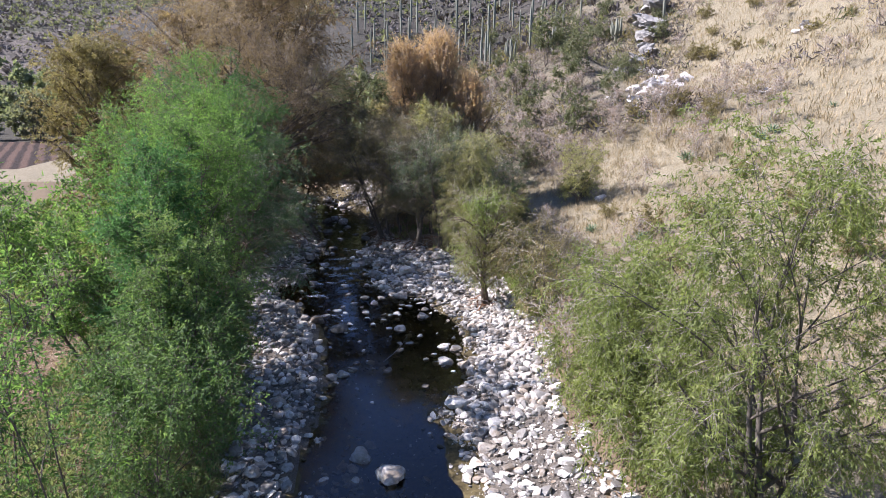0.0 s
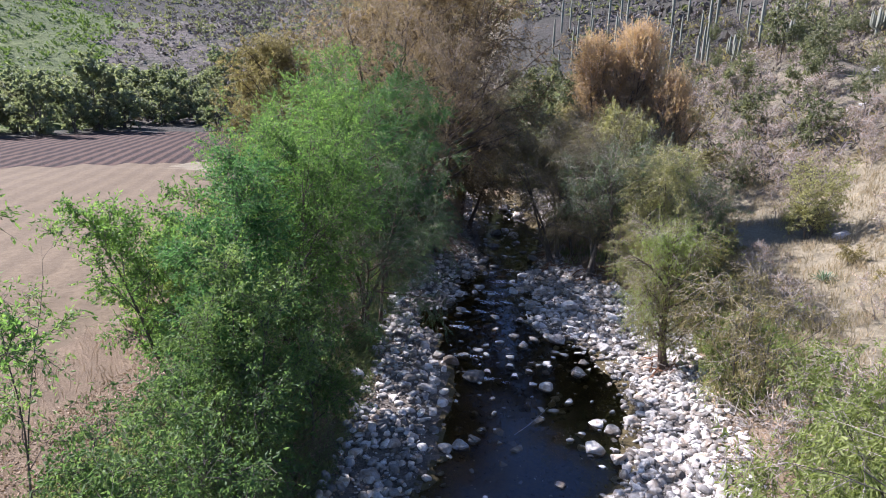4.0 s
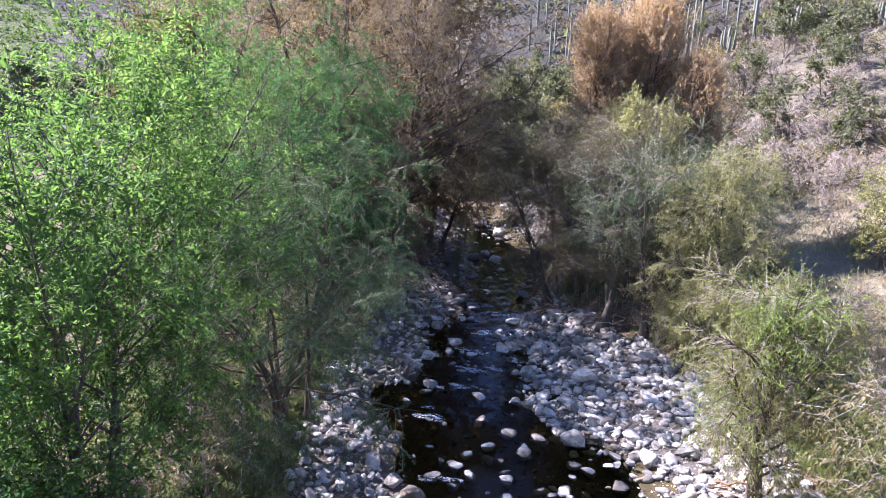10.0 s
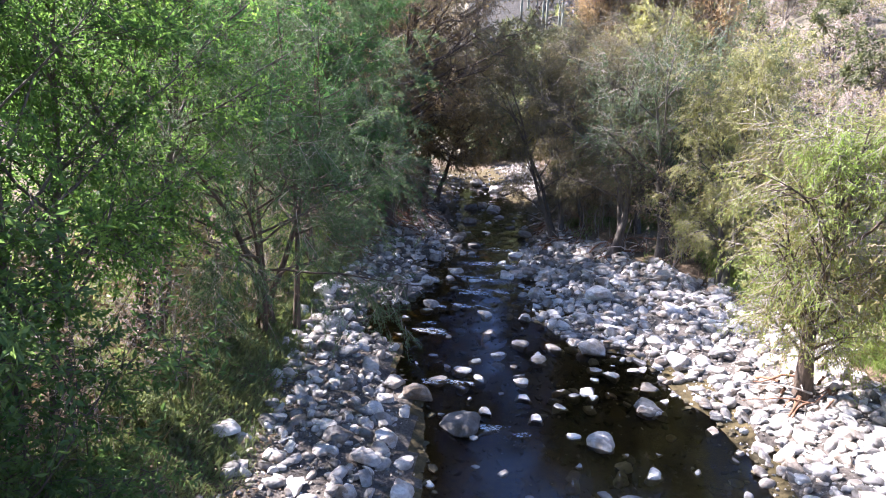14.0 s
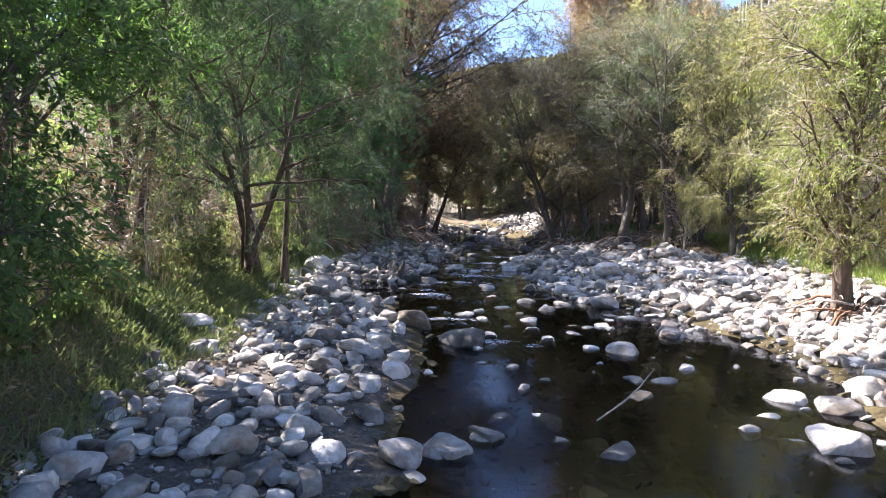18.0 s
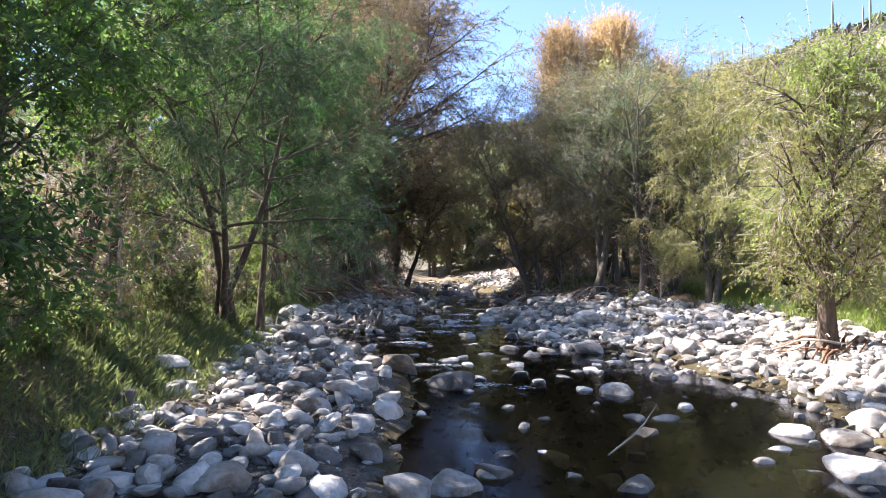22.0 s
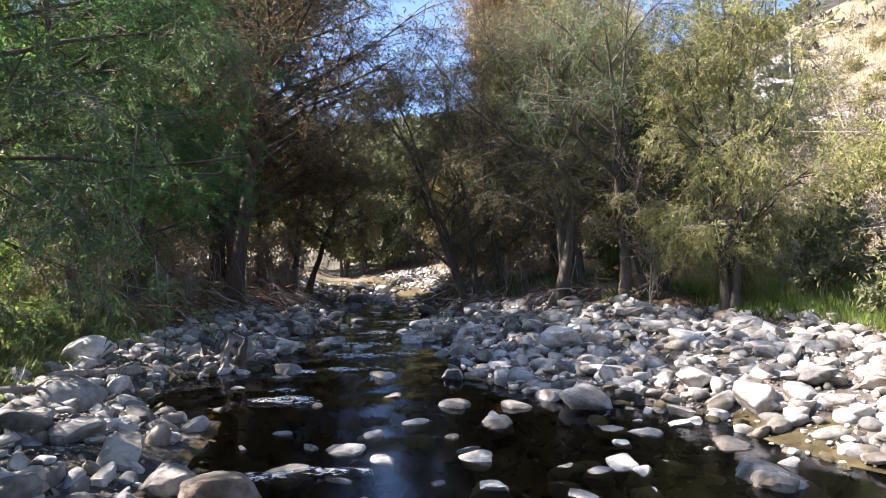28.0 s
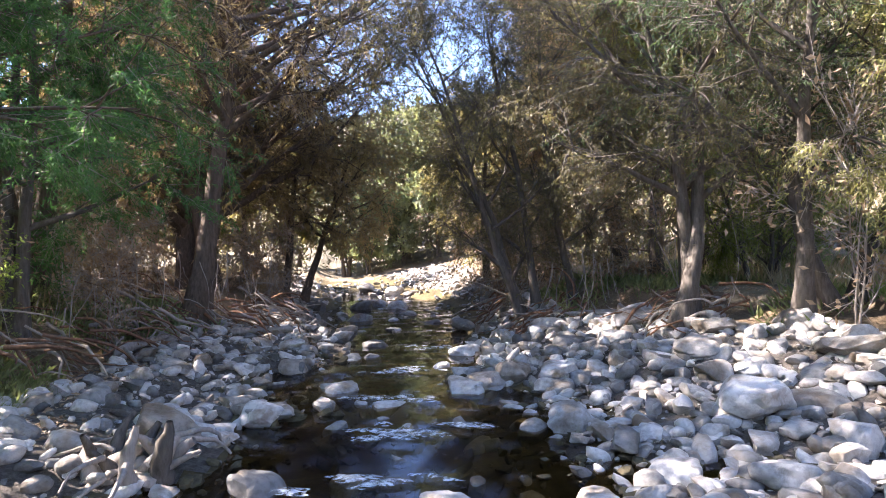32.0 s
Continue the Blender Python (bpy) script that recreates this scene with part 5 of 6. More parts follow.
def build_stones():
    rng = np.random.RandomState(12)
    shapes = []
    for k in range(12):
        v, f = rock_shape(100 + k, 4 if k < 4 else 3, 9, 0.08)
        me = mesh_of("boulder", v, f, M_STONE, True)
        me.set_sharp_from_angle(angle=radians(34))
        shapes.append(me)

    def boulder(x, y, w, label, i):
        flat = rng.uniform(0.5, 0.72)
        a = w * 0.57
        z = max(ground_z(x, y), float(level(y)) - 0.16) + a * flat * 0.52
        ob = new("boulder", shapes[i])
        ob.matrix_basis = pose(x, y, z, rng.uniform(-12, 12), rng.uniform(-12, 12), rng.uniform(0, 360)) @ Matrix.Diagonal((a, a * rng.uniform(0.72, 0.95), a * flat, 1))
        tagged(ob, label, "boulder", "stream boulders")
    for x, y, w in NEAR + FRONT + UPSTREAM + BEYOND + CLUSTER + RIFFLE:
        lw, rw = np.interp(y, *LW), np.interp(y, *RW)
        wet = lw < x < rw
        size = "large" if w > 0.7 else "small"
        where = "standing in the stream water" if wet else "on the stony river bank"
        boulder(x, y, w, f"{size} worn pale grey boulder {where}", rng.randint(0, 4) if w > 0.6 else rng.randint(4, 12))
    def in_stream(x, y):
        return (y < 19 or rng.rand() < 0.4) and np.interp(y, *LW) + 0.3 < x < np.interp(y, *RW) - 0.3
    for x, y in scatter(rng, 85, -3, 6.5, 6, 46, in_stream, 0.5):
        w = 0.16 + 0.34 * rng.rand() ** 2
        a, flat = w * 0.57, rng.uniform(0.45, 0.7)
        ob = new("stream_stone", shapes[rng.randint(4, 12)])
        ob.matrix_basis = pose(x, y, float(level(y)) - 0.25 * a * flat, rng.uniform(-12, 12), rng.uniform(-12, 12), rng.uniform(0, 360)) @ Matrix.Diagonal((a, a * rng.uniform(0.6, 0.95), a * flat * 1.1, 1))
        tagged(ob, "small worn grey stone breaking the stream surface", "stone", "stream stones")
    for x, y in scatter(rng, 190, -6, 9.5, -4, 36, lambda x, y: rng.rand() < float(on_bars(np.array(x), np.array(y))), 0.55):
        w = 0.26 + 0.4 * rng.rand() ** 1.7
        wet = np.interp(y, *LW) < x < np.interp(y, *RW)
        boulder(x, y, w, "chipped pale grey stone " + ("lying in the shallow water" if wet else "among the river cobbles"), rng.randint(4, 12))

    # cobbles too many to count
    def cobbles(name, label, count, x0, x1, y0, y1, sizes, lev, dens, sink=0.3, near=None, mat=None):
        t = [rock_shape(200 + k, lev, 6, 0.09) for k in range(6)]
        low = [rock_shape(200 + k, 1, 6, 0.09) for k in range(6)]
        X, Y = rng.uniform(x0, x1, count * 12), rng.uniform(y0, y1, count * 12)
        keep = rng.rand(len(X)) < dens(X, Y)
        X, Y = X[keep][:count], Y[keep][:count]
        m = len(X)
        S = sizes[0] + (sizes[1] - sizes[0]) * rng.rand(m) ** 2.6
        Z = np.maximum(height(X, Y), level(Y) - 0.25) + S * (0.5 - sink) * 0.6
        V, F, base = [], [], 0
        which = rng.randint(0, 6, m)
        single = np.zeros(m, bool)
        origin = np.zeros(3)
        if near:
            # the largest stones of this stretch lie as pieces of their own
            q = np.where((Y > near[0]) & (Y < near[1]))[0]
            single[q[np.argsort(-S[q])][:300]] = True
            cx, cy = (x0 + x1) / 2, (near[0] + near[1]) / 2
            bar = thing(name, cx, cy, ground_z(cx, cy), label, "stone bar", "stone bars")
            origin = np.array([cx, cy, ground_z(cx, cy)])
        for k in range(6):
            q = np.where(which == k)[0]
            v, f = t[k]
            one = single[q]
            az = rng.uniform(0, 6.283, len(q))
            tl = rng.uniform(-0.8, 0.8, len(q))
            sx, sy, sz = S[q] * 0.5, S[q] * 0.5 * rng.uniform(0.55, 0.95, len(q)), S[q] * 0.5 * rng.uniform(0.4, 0.85, len(q))
            if one.any():
                piece = mesh_of("cobble", v, f, M_STONE, True)
                piece.set_sharp_from_angle(angle=radians(42))
                for i in np.where(one)[0]:
                    c = part("cobble", piece, bar)
                    g = q[i]
                    c.matrix_basis = pose(X[g] - origin[0], Y[g] - origin[1], Z[g] - origin[2], 0, -math.degrees(tl[i]), math.degrees(az[i])) @ Matrix.Diagonal((sx[i], sy[i], sz[i], 1))
                q, az, tl, sx, sy, sz = q[~one], az[~one], tl[~one], sx[~one], sy[~one], sz[~one]
            for small, (v, f) in ((S[q] < 0.17, low[k]), (S[q] >= 0.17, t[k])):
                if not small.any():
                    continue
                a, b, c, cx, cy = sx[small][:, None], sy[small][:, None], sz[small][:, None], X[q][small][:, None], Y[q][small][:, None]
                ct, st, ca, sa = np.cos(tl[small])[:, None], np.sin(tl[small])[:, None], np.cos(az[small])[:, None], np.sin(az[small])[:, None]
                px, py, pz = v[None, :, 0] * a, v[None, :, 1] * b, v[None, :, 2] * c
                px, pz = px * ct - pz * st, px * st + pz * ct
                P = np.stack([px * ca - py * sa + cx, px * sa + py * ca + cy, pz + Z[q][small][:, None]], 2)
                V.append(P.reshape(-1, 3))
                F.append((f[None] + (base + np.arange(len(P)) * len(v))[:, None, None]).reshape(-1, 3))
                base += P.shape[0] * len(v)
        me = mesh_of(name, np.concatenate(V) - origin, np.concatenate(F), mat or M_STONE, True)
        me.set_sharp_from_angle(angle=radians(42))
        if near:
            tagged(part("small_cobbles", me, bar), kind="stuff")
        else:
            tagged(new(name, me), label, "cobbles", kind="stuff")
    left = lambda x, y: np.where(x < np.interp(y, *LW) + 0.6, on_bars(x, y), 0)
    right = lambda x, y: np.where(x > np.interp(y, *RW) - 0.9, on_bars(x, y), 0)
    wet = lambda x, y: np.where((x > np.interp(y, *LW) - 1.8) & (x < np.interp(y, *RW) + 2.6) & (height(x, y) < level(y) + 0.04), 0.35 + on_bars(x, y), 0)
    cobbles("stone_bar", "pale grey cobbles covering the shaded stony bar", 2700, -6.5, 0.5, 3, 36, (0.07, 0.5), 2, left, near=(8, 24))
    cobbles("stone_bar", "white and grey cobbles covering the sunlit bar", 6600, 0, 10.4, 3, 36, (0.07, 0.52), 2, right, near=(14, 28))
    cobbles("stream_bed_cobbles", "brown wet cobbles under shallow stream water", 3800, -5, 7.5, 2, 46, (0.08, 0.34), 1, wet, mat=M_WETSTONE)
    # shaded stretches take the darkened pebbles, sunlit ones the pale stone
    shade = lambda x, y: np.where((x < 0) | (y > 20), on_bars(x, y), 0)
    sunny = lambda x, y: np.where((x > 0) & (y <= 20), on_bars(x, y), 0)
    cobbles("small_gravel", "small brown pebbles, coloured darker for shade, between the larger cobbles", 6500, -6.5, 10, 2, 36, (0.04, 0.13), 1, shade, 0.2, mat=M_SHADEPEBBLE)
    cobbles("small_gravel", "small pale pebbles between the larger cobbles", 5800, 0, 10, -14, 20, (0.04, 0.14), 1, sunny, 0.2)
    cobbles("downstream_cobbles", "pale cobbles along both edges of the stream", 3800, -5, 9.5, -24, 4, (0.14, 0.55), 1, on_bars)
    cobbles("upstream_cobbles", "pale cobbles along the far stream bend", 1500, -9, 6, 34, 63, (0.16, 0.6), 1, on_bars)


build_stones()


def build_outcrop():
    rng = np.random.RandomState(14)
    shapes = [rock_shape(300 + k, 3, 14, 0.2) for k in range(5)]
    me = {m.name: [mesh_of("rock", v, f, m, False) for v, f in shapes] for m in (M_ROCK, M_DARKROCK)}

    def crag(name, label, spots, mat):
        x0, y0 = spots[0][0], spots[0][1]
        z0 = ground_z(x0, y0)
        ob = thing(name, x0, y0, z0, label, "rock outcrop", "outcrops")
        for x, y, r, up in spots:
            for _ in range(6):
                xx, yy = x + rng.uniform(-0.7, 0.7) * r, y + rng.uniform(-0.7, 0.7) * r
                p = part("rock", me[mat.name][rng.randint(0, 5)], ob)
                s = r * rng.uniform(0.3, 0.85)
                p.matrix_basis = pose(xx - x0, yy - y0, ground_z(xx, yy) - z0 + s * 0.05 + up, rng.uniform(-30, 30), rng.uniform(-30, 30), rng.uniform(0, 360)) @ Matrix.Diagonal((s, s * 0.8, s * rng.uniform(0.35, 0.75), 1))
    crag("pale_outcrop", "pale weathered rock outcrop breaking from the grassy slope", [(44, 63, 2.0, 0), (41.5, 61.5, 2.0, 0), (39.5, 60.5, 1.7, 0), (37.5, 59.5, 1.5, 0), (36, 57.5, 1.4, 0), (34.4, 56.5, 1.3, 0), (35.2, 54.5, 1.2, 0), (33.2, 53, 1.0, 0), (36.4, 52.8, 1.2, 0), (33, 50, 0.9, 0), (38.5, 57, 1.4, 0), (40.5, 58.6, 1.2, 0), (31.8, 56.5, 0.9, 0), (43, 66, 1.5, 0), (44.5, 70, 1.4, 0), (43.6, 73.1, 1.2, 0)], M_ROCK)
    crag("dark_outcrop", "grey cracked cliff at the top of a gully", [(42, 74, 2.2, 0.5), (45, 78, 2.6, 1), (48, 83, 3.0, 1.5), (51, 88, 3.4, 2), (55, 93, 3.6, 2.5), (40, 70, 1.8, 0)], M_DARKROCK)
    crag("loose_rocks", "pale loose rocks lying in dry grass", [(59, 59.6, 1.5, 0), (43.5, 45, 1.6, -0.2)], M_ROCK)
    crag("terrace_rock", "single pale rock on the grassy terrace", [(21.8, 33.2, 0.7, 0)], M_ROCK)


build_outcrop()

# ---- grass, herbs and litter ----


def blades(name, label, category, X, Y, per, hmin, hmax, width, mat, rng, lean=0.35, spreadr=0.12):
    n = len(X) * per
    x, y = np.repeat(X, per) + rng.normal(size=n) * spreadr, np.repeat(Y, per) + rng.normal(size=n) * spreadr
    c = np.stack([x, y, height(x, y) - 0.03], 1)
    d = np.stack([rng.normal(size=n) * lean, rng.normal(size=n) * lean, np.ones(n)], 1)
    v, f = leaf_quads(c, d, rng.uniform(hmin, hmax, n), np.full(n, width) * rng.uniform(0.6, 1.4, n), rng)
    tagged(new(name, mesh_of(name, v, f, mat)), label, category, kind="stuff")


def build_ground_cover():
    rng = np.random.RandomState(15)

    def area(n, x0, x1, y0, y1, keep):
        X, Y = rng.uniform(x0, x1, n * 3), rng.uniform(y0, y1, n * 3)
        k = keep(X, Y)
        return X[k][:n], Y[k][:n]
    lb, rb = (lambda y: np.interp(y, *LB)), (lambda y: np.interp(y, *RB))
    X, Y = area(7000, 9, 34, -12, 46, lambda x, y: (x > rb(y) + 1.4 + 3 * (y > 25)) & (waves(x, y, 0.5, 41) > -0.5))
    blades("dry_grass", "dry straw-coloured grass on the terrace and slope", "grass", X, Y, 7, 0.25, 0.75, 0.03, L_STRAW, rng)
    X, Y = area(7000, 30, 90, 10, 110, lambda x, y: x > 3 + (y + 16) * 0.42)
    blades("slope_grass", "tufts of dry grass on the steep slope", "grass", X, Y, 5, 0.4, 1.0, 0.08, L_STRAW, rng, 0.35, 0.3)
    X, Y = area(2600, 8.6, 15, 15, 27, lambda x, y: (x > rb(y) + 0.5) & (x < rb(y) + 4.5))
    blades("green_grass", "fresh green grass behind the white stones", "grass", X, Y, 9, 0.2, 0.5, 0.02, L_LIGHT, rng)
    X, Y = area(7500, -14, -2.9, -2, 33, lambda x, y: (x < lb(y) - 0.1) & (x > lb(y) - 7) & (waves(x, y, 0.9, 43) > -0.55))
    blades("bank_herbs", "low green herbs covering the shaded bank", "herbs", X, Y, 8, 0.1, 0.34, 0.06, L_HERB, rng, 0.9, 0.16)
    X, Y = area(6500, -8.5, -2.6, -2, 26, lambda x, y: (x < lb(y) + 0.25) & (x > lb(y) - 2.6) & (waves(x, y, 1.3, 47) > -0.5))
    blades("bank_grass", "low olive green grass along the bank edge", "grass", X, Y, 8, 0.1, 0.34, 0.014, L_HERB, rng, 0.9, 0.14)
    X, Y = area(1300, -16, -4, -2, 34, lambda x, y: x < lb(y) - 1.2)
    blades("dry_stems", "dry brown stems and stalks on the bank", "stems", X, Y, 4, 0.3, 1.0, 0.014, L_DEAD, rng, 0.3, 0.14)
    X, Y = area(34000, -13, -1.2, 0, 36, lambda x, y: (x < lb(y) + 0.8) | (x < np.interp(y, *LW) - 0.1) & (waves(x, y, 1.9, 48) > 0.15))
    n = len(X)
    c = np.stack([X, Y, height(X, Y) + 0.015], 1)
    d = rng.normal(size=(n, 3)) * np.array([1, 1, 0.25])
    v, f = leaf_quads(c, d, rng.uniform(0.06, 0.17, n), rng.uniform(0.03, 0.07, n), rng)
    X, Y = area(9000, 2, 15, 10, 40, lambda x, y: x > rb(y) - 0.2)
    n = len(X)
    c = np.stack([X, Y, height(X, Y) + 0.015], 1)
    v2, f2 = leaf_quads(c, rng.normal(size=(n, 3)) * np.array([1, 1, 0.25]), rng.uniform(0.05, 0.13, n), rng.uniform(0.02, 0.05, n), rng)
    tagged(new("bank_litter", mesh_of("bank_litter", v2, f2, L_DEAD)), "fallen leaves and twigs under the cypresses", "leaves", kind="stuff")
    X, Y = area(1800, 3, 15, 22, 42, lambda x, y: (x > rb(y) + 0.3) & (waves(x, y, 0.8, 46) > -0.1))
    blades("shade_herbs", "low green herbs under the bank trees", "herbs", X, Y, 7, 0.12, 0.4, 0.05, L_HERB, rng, 0.8, 0.18)
    tagged(new("leaf_litter", mesh_of("leaf_litter", v, f, L_DEAD)), "fallen brown leaves lying on the bank", "leaves", kind="stuff")


build_ground_cover()


def build_far_woods():
    """Scrub of the far slopes: clumps of coarse leaves."""
    rng = np.random.RandomState(16)
    n = 24000
    X, Y = rng.uniform(-480, 160, n * 3), rng.uniform(60, 520, n * 3)
    keep = ((X < -108) | (Y > 170 + 0.2 * X) & (X > -60) | ((X > 4) & (Y > 95))) & (np.hypot(X, Y) > 95)
    dens = 0.55 + 0.45 * sstep(-0.3, 0.5, waves(X, Y, 0.03, 51))
    keep &= rng.rand(len(X)) < dens
    X, Y = X[keep][:n], Y[keep][:n]
    per = 8
    m = len(X) * per
    size = np.repeat(0.8 + 2.2 * rng.rand(len(X)) ** 2, per)
    c = np.stack([np.repeat(X, per), np.repeat(Y, per), np.repeat(height(X, Y), per)], 1)
    o = rng.normal(size=(m, 3))
    o /= np.linalg.norm(o, axis=1, keepdims=True)
    o[:, 2] = np.abs(o[:, 2]) * 0.9
    c = c + o * size[:, None] * 0.75
    v, _ = leaf_quads(c - o * size[:, None] * 0.3, o + rng.normal(size=(m, 3)) * 0.7, size * 0.75, size * 0.42, rng)
    grass = np.repeat((X < -108) & (X < -0.74 * Y + 26 * waves(X, Y, 0.02, 22)), per)
    green = np.repeat(waves(X, Y, 0.02, 52) + 0.5 * rng.normal(size=len(X)) > 0.15, per)
    for name, mat, sel, lab in (("far_bright_scrub", L_HILLGREEN, grass, "bright green scrub on the grassy far slope"), ("far_green_scrub", L_SHRUB, green & ~grass, "dark green scrub on the distant mountain slopes"), ("far_grey_scrub", L_FARGREY, ~green & ~grass, "leafless grey scrub on the distant mountain slopes")):
        q = np.where(sel)[0]
        vv = v.reshape(-1, 4, 3)[q].reshape(-1, 3)
        tagged(new(name, mesh_of(name, vv, np.arange(len(vv)).reshape(-1, 4), mat)), lab, "scrub", kind="stuff")


def build_hill_scrub():
    """Low leafless scrub of the near hillside."""
    rng = np.random.RandomState(18)
    X, Y = rng.uniform(8, 90, 14000), rng.uniform(44, 150, 14000)
    edge = 3 + (Y + 16.4) * 0.49
    keep = ((X < edge + 3) & (X > 9) & (waves(X, Y, 0.25, 57) > -0.35)) | ((X >= edge + 3) & (rng.rand(len(X)) < 0.10))
    keep &= ~((X > 31) & (X < 46) & (Y > 50) & (Y < 67) & (rng.rand(len(X)) < 0.8))
    X, Y = X[keep][:6000], Y[keep][:6000]
    per = 16
    m = len(X) * per
    size = np.repeat(0.45 + 1.2 * rng.rand(len(X)) ** 2, per)
    o = rng.normal(size=(m, 3))
    o /= np.linalg.norm(o, axis=1, keepdims=True)
    o[:, 2] = np.abs(o[:, 2])
    c = np.stack([np.repeat(X, per), np.repeat(Y, per), np.repeat(height(X, Y), per)], 1) + o * size[:, None] * 0.6
    v, _ = leaf_quads(c, o * 0.6 + rng.normal(size=(m, 3)) * 0.6, size * 0.7, size * 0.13, rng)
    pick = rng.rand(len(X))
    for name, mat, lo, hi, lab in (("grey_hill_scrub", L_FARGREY, 0, 0.62, "low grey leafless scrub on the hillside"), ("olive_hill_scrub", L_OLIVE, 0.62, 0.82, "low olive scrub on the hillside"), ("green_hill_scrub", L_SHRUB, 0.82, 1.01, "low dusty green scrub on the hillside")):
        q = np.where(np.repeat((pick >= lo) & (pick < hi), per))[0]
        vv = v.reshape(-1, 4, 3)[q].reshape(-1, 3)
        tagged(new(name, mesh_of(name, vv, np.arange(len(vv)).reshape(-1, 4), mat)), lab, "scrub", kind="stuff")


L_FARGREY = foliage("grey_scrub_twigs", [(0.0, (0.062, 0.051, 0.05)), (0.5, (0.108, 0.092, 0.09)), (1.0, (0.165, 0.143, 0.132))], 0.1)
L_HILLGREEN = foliage("bright_hill_scrub", [(0.0, (0.05, 0.08, 0.025)), (0.5, (0.11, 0.165, 0.045)), (1.0, (0.19, 0.26, 0.075))], 0.3)
build_far_woods()
build_hill_scrub()

# ---- roots, driftwood and foam ----


def build_roots():
    rng = np.random.RandomState(61)

    def mass(name, label, x, y, sx, sy, n, h, toward):
        z0 = ground_z(x, y)
        ob = thing(name, x, y, z0, label, "roots", "exposed roots")
        for _ in range(n):
            px, py = rng.uniform(-sx, sx), rng.uniform(-sy, sy)
            pz = ground_z(x + px, y + py) - z0 + rng.uniform(0.1, h)
            d = (toward + rng.normal() * 0.5, rng.normal() * 0.7, rng.uniform(-0.5, 0.3))
            L = rng.uniform(0.6, 1.9)
            pts = curve(rng, (px, py, pz), d, L, 7, (toward * 0.2, 0, -0.9), 0.22)
            r = rng.uniform(0.012, 0.05)
            part("root", mesh_of("root", *tubes([(pts, r * np.linspace(1, 0.3, 7))], 5), M_ROOT if rng.rand() < 0.55 else M_TWIG, True), ob)
    L1 = "tangled brown exposed roots over the stream bank"
    mass("root_mass", L1, -4.6, 33.8, 1.3, 1.8, 60, 0.6, 1.0)
    mass("root_mass", L1, -6.3, 30.4, 0.9, 1.6, 45, 0.9, 1.0)
    mass("root_mass", L1, -6.4, 26.6, 0.6, 1.4, 30, 0.8, 1.0)
    mass("root_mass", "reddish exposed roots at the foot of cypresses", 3.6, 31.2, 1.0, 0.9, 45, 0.5, -0.9)
    mass("root_mass", "reddish exposed roots at the foot of cypresses", 5.9, 28.2, 1.2, 0.8, 40, 0.5, -0.6)
    mass("root_mass", L1, -4.5, 36.6, 0.9, 1.6, 40, 0.8, 1.0)
    mass("root_mass", "reddish exposed roots at the foot of cypresses", 3.4, 35.0, 0.8, 1.8, 40, 0.7, -1.0)
    mass("root_mass", "pale fine roots around the willow trunk", 8.3, 16.0, 0.6, 0.6, 26, 0.4, -0.5)
    # hanging root curtains under the left cypresses
    for x, y, n in ((-6.9, 25.2, 12), (-6.9, 28.2, 14), (-6.6, 30.8, 16), (-6.0, 33.2, 14), (-5.3, 35.6, 14), (-5.3, 38.2, 12), (6.3, 28.9, 10), (4.6, 31.4, 12), (3.6, 34.2, 12), (3.7, 37.2, 10)):
        z0 = ground_z(x, y)
        ob = thing("root_curtain", x, y, z0, "curtain of pale hanging roots and dry stalks", "roots", "hanging roots")
        for _ in range(n):
            px, py, top = rng.uniform(-0.9, 0.9), rng.uniform(-1.1, 1.1), rng.uniform(0.5, 1.9)
            pts = curve(rng, (px, py, top), (rng.normal() * 0.25, rng.normal() * 0.25, -1), top + 0.1, 6, (0, 0, -0.2), 0.16)
            r = rng.uniform(0.006, 0.02)
            part("root", mesh_of("root", *tubes([(pts, r * np.linspace(1, 0.5, 6))], 4), M_TWIG, True), ob)


build_roots()


def build_driftwood():
    rng = np.random.RandomState(62)
    pts = np.array([(2.15, 9.7, 0.1), (2.6, 10.4, 0.14), (2.9, 10.9, 0.2), (3.3, 11.7, 0.3)])
    st = thing("stick", 2.15, 9.7, 0.0, "thin bare stick leaning from the water on stones", "stick")
    part("branch", mesh_of("branch", *tubes([(pts - np.array([2.15, 9.7, 0]), np.array([0.012, 0.014, 0.012, 0.006]))], 6), M_TWIG, True), st)
    for x, y, L, rz in ((-5.3, 18.9, 1.7, 30), (-4.9, 20.6, 1.5, 60), (-5.6, 29.2, 2.0, 75), (-3.9, 32.6, 1.6, 20), (4.7, 30.6, 1.6, 160)):
        ob = thing("driftwood_log", x, y, ground_z(x, y) + 0.1, "grey weathered log lying on the bank stones", "log", "driftwood", rz)
        p = curve(rng, (-L / 2, 0, 0), (1, 0, 0.08), L, 8, (0, 0, -0.1), 0.06)
        part("stem", mesh_of("stem", *tubes([(p, 0.11 * np.linspace(1, 0.55, 8) * rng.uniform(0.8, 1.2, 8))], 8), M_TWIG, True), ob)
        for k in (2, 4, 5):
            b = curve(rng, p[k], (0.4, rng.choice([-1, 1]), 0.5), 0.5, 5, (0, 0, 0.1), 0.1)
            part("stub", mesh_of("stub", *tubes([(b, 0.03 * np.linspace(1, 0.3, 5))], 5), M_TWIG, True), ob)


build_driftwood()


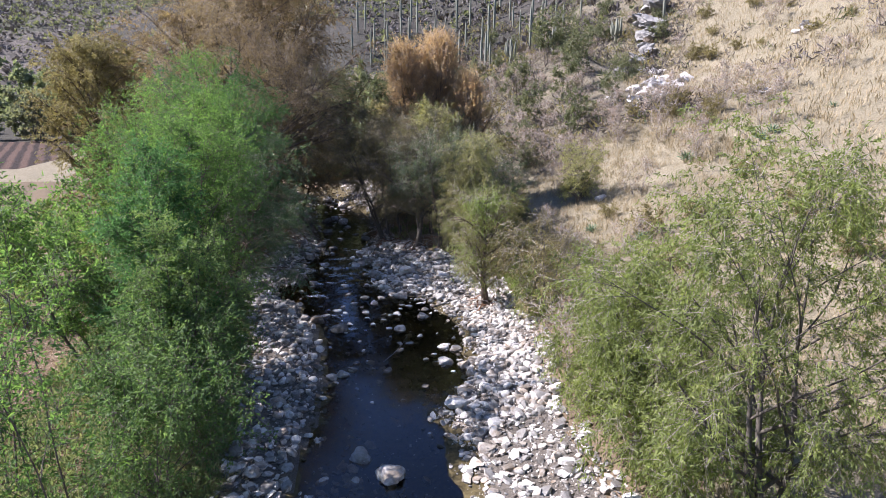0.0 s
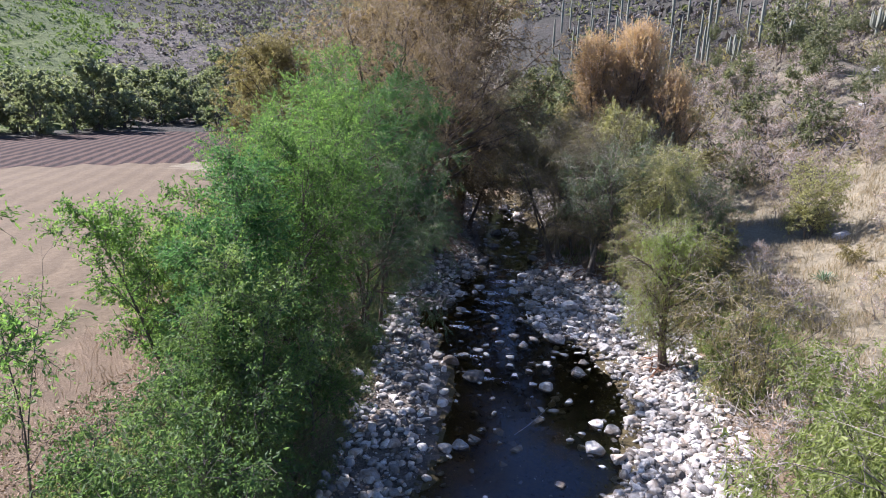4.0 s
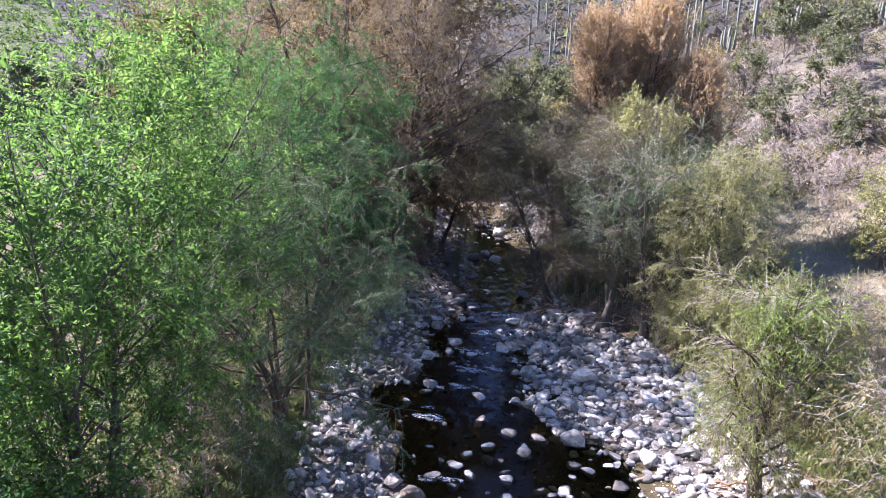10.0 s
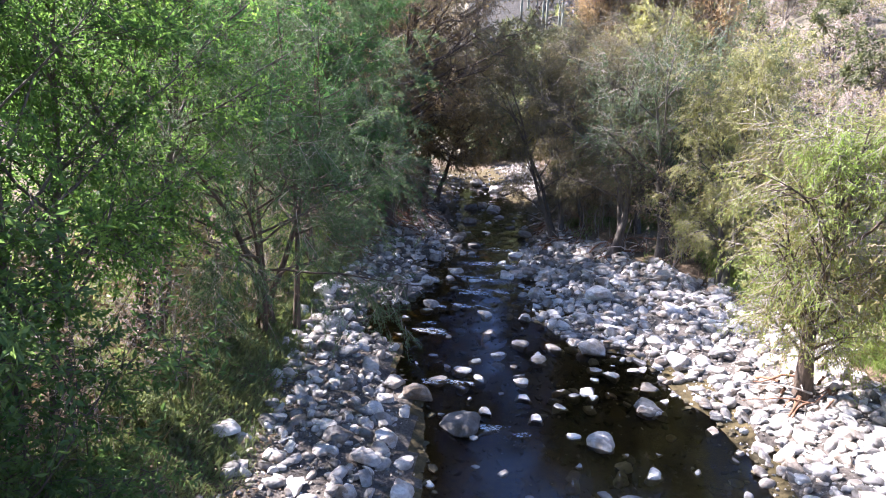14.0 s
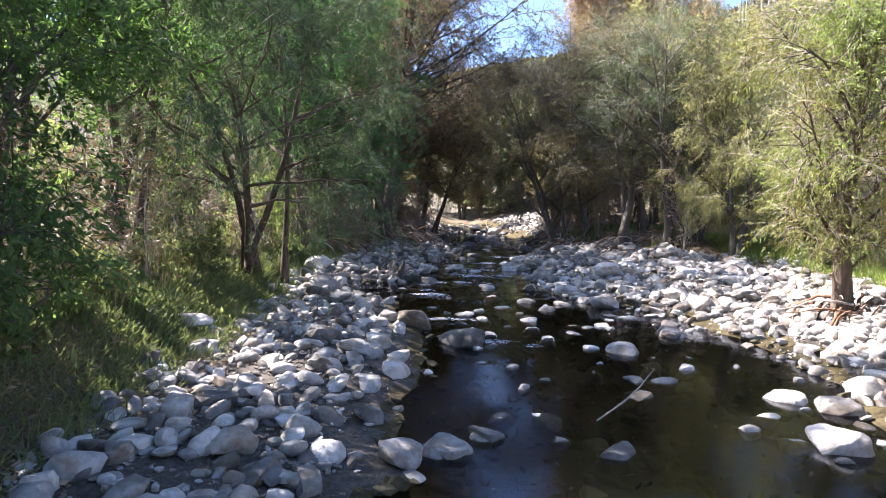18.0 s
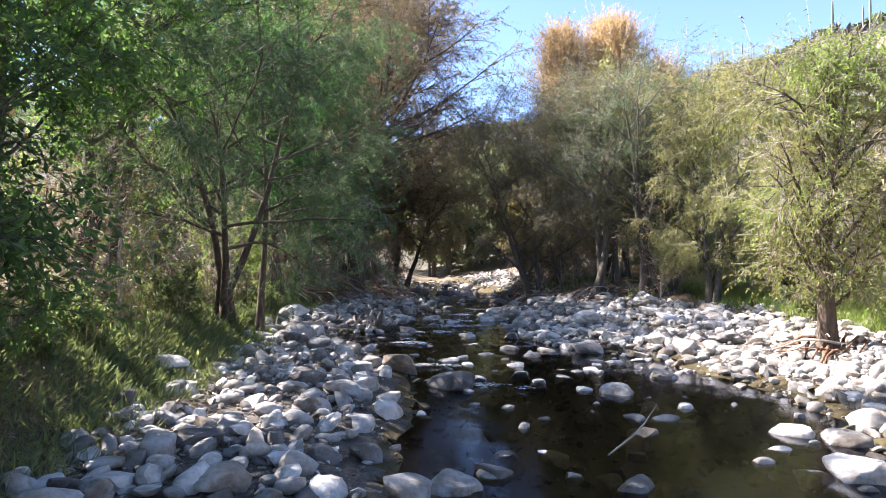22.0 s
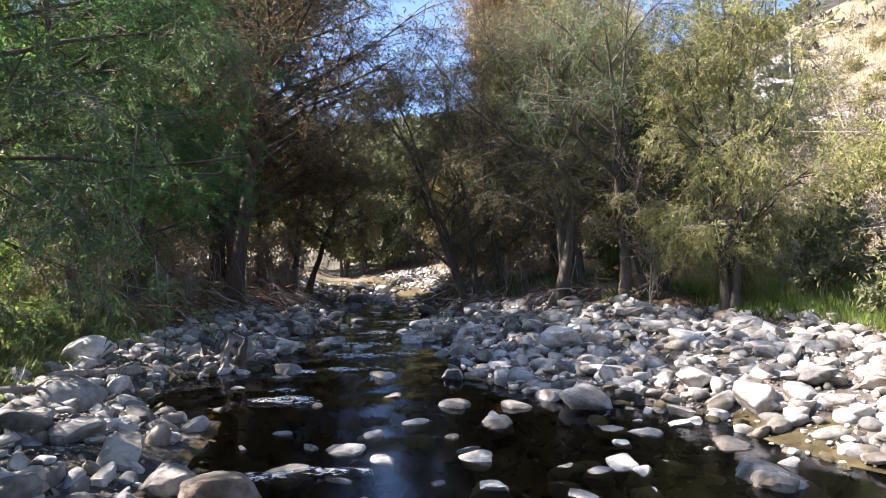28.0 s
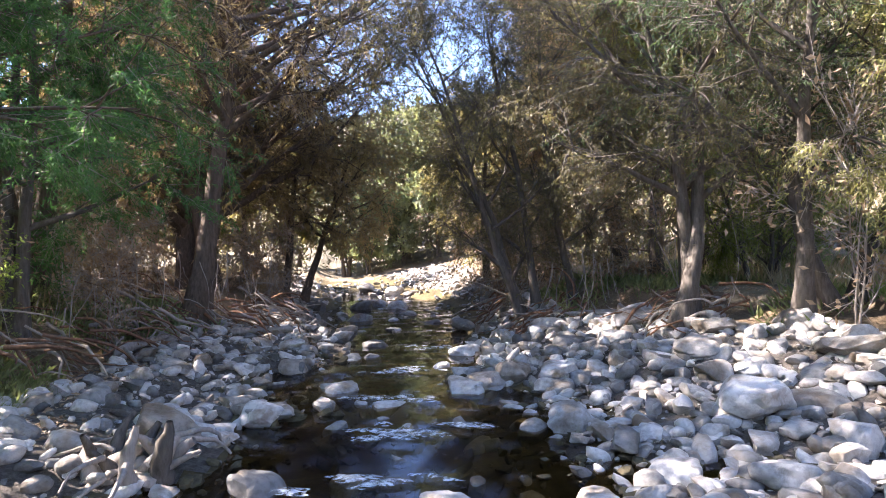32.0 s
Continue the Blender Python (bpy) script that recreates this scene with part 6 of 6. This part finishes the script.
def build_stump():
    """A gnarled pale root stump among the stones."""
    rng = np.random.RandomState(64)
    ob = thing("stump", -3.25, 23.1, ground_z(-3.25, 23.1) - 0.1, "pale grey gnarled root stump wedged among stones", "stump")
    for k in range(18):
        px, py, h = rng.uniform(-0.4, 0.4), rng.uniform(-0.35, 0.35), rng.uniform(0.3, 0.8)
        pts = curve(rng, (px, py, 0), (0.35 + rng.normal() * 0.3, rng.normal() * 0.3, 1), h, 7, (0.1, 0, -0.2), 0.16)
        part("splinter", mesh_of("splinter", *tubes([(pts, rng.uniform(0.07, 0.15) * np.linspace(1.25, 0.3, 7) * rng.uniform(0.8, 1.2, 7))], 7), M_TWIG if k % 3 else M_BARK, True), ob)
    for k in range(14):
        a = rng.uniform(0, 6.283)
        pts = curve(rng, (0.3 * math.cos(a), 0.3 * math.sin(a), rng.uniform(0.15, 0.4)), (math.cos(a), math.sin(a), 0.1), rng.uniform(0.5, 1.1), 7, (0, 0, -0.7), 0.25)
        part("root", mesh_of("root", *tubes([(pts, rng.uniform(0.03, 0.07) * np.linspace(1, 0.3, 7))], 6), M_TWIG, True), ob)


build_stump()


def build_foam():
    """Patches of white water where the stream breaks over stones."""
    rng = np.random.RandomState(63)
    m, nt, p = nodes_of("foam")
    p.inputs["Base Color"].default_value = (0.75, 0.78, 0.8, 1)
    p.inputs["Roughness"].default_value = 0.5
    clear = nt.nodes.new("ShaderNodeBsdfTransparent")
    mx = nt.nodes.new("ShaderNodeMixShader")
    g = nt.nodes.new("ShaderNodeNewGeometry")
    mp = nt.nodes.new("ShaderNodeMapping")
    mp.inputs["Scale"].default_value = (1, 2.4, 1)
    nt.links.new(g.outputs["Position"], mp.inputs[0])
    nt.links.new(ramp_node(nt, noise_node(nt, 9, 6, 0.7, mp.outputs[0]), [(0.46, (0, 0, 0)), (0.6, (0.85, 0.85, 0.85))]), mx.inputs[0])
    nt.links.new(clear.outputs[0], mx.inputs[1])
    nt.links.new(p.outputs[0], mx.inputs[2])
    nt.links.new(mx.outputs[0], nt.nodes["Material Output"].inputs[0])
    V, F, base = [], [], 0
    for cx, cy, sx, sy, n in ((1.0, 14.2, 0.4, 0.2, 4), (0.0, 24.4, 1.1, 0.4, 11), (-0.4, 26.2, 0.7, 0.4, 6), (-0.6, 22.4, 0.9, 0.3, 5), (-1.6, 20.2, 0.7, 0.4, 5), (-0.2, 28.6, 0.5, 0.5, 5), (-0.6, 16.6, 0.6, 0.2, 3), (0.4, 31.5, 0.8, 0.4, 4)):
        for _ in range(n):
            x, y = cx + rng.normal() * sx * 0.5, cy + rng.normal() * sy * 0.5
            a, b, az = rng.uniform(0.18, 0.5), rng.uniform(0.06, 0.16), rng.normal() * 0.35
            k = 14
            ang = np.arange(k) * 2 * np.pi / k
            rr = rng.uniform(0.6, 1.15, k)
            px, py = a * rr * np.cos(ang), b * rr * np.sin(ang)
            z = float(level(y)) + 0.06
            ring = np.stack([x + px * np.cos(az) - py * np.sin(az), y + px * np.sin(az) + py * np.cos(az), np.full(k, z - 0.02)], 1)
            V.append(np.concatenate([ring, [[x, y, z + 0.03]]]))
            F.append(np.array([(base + i, base + (i + 1) % k, base + k) for i in range(k)]))
            base += k + 1
    tagged(new("foam", mesh_of("foam", np.concatenate(V), np.concatenate(F), m, True)), "white foam where water breaks over stones", "foam", kind="stuff")


build_foam()
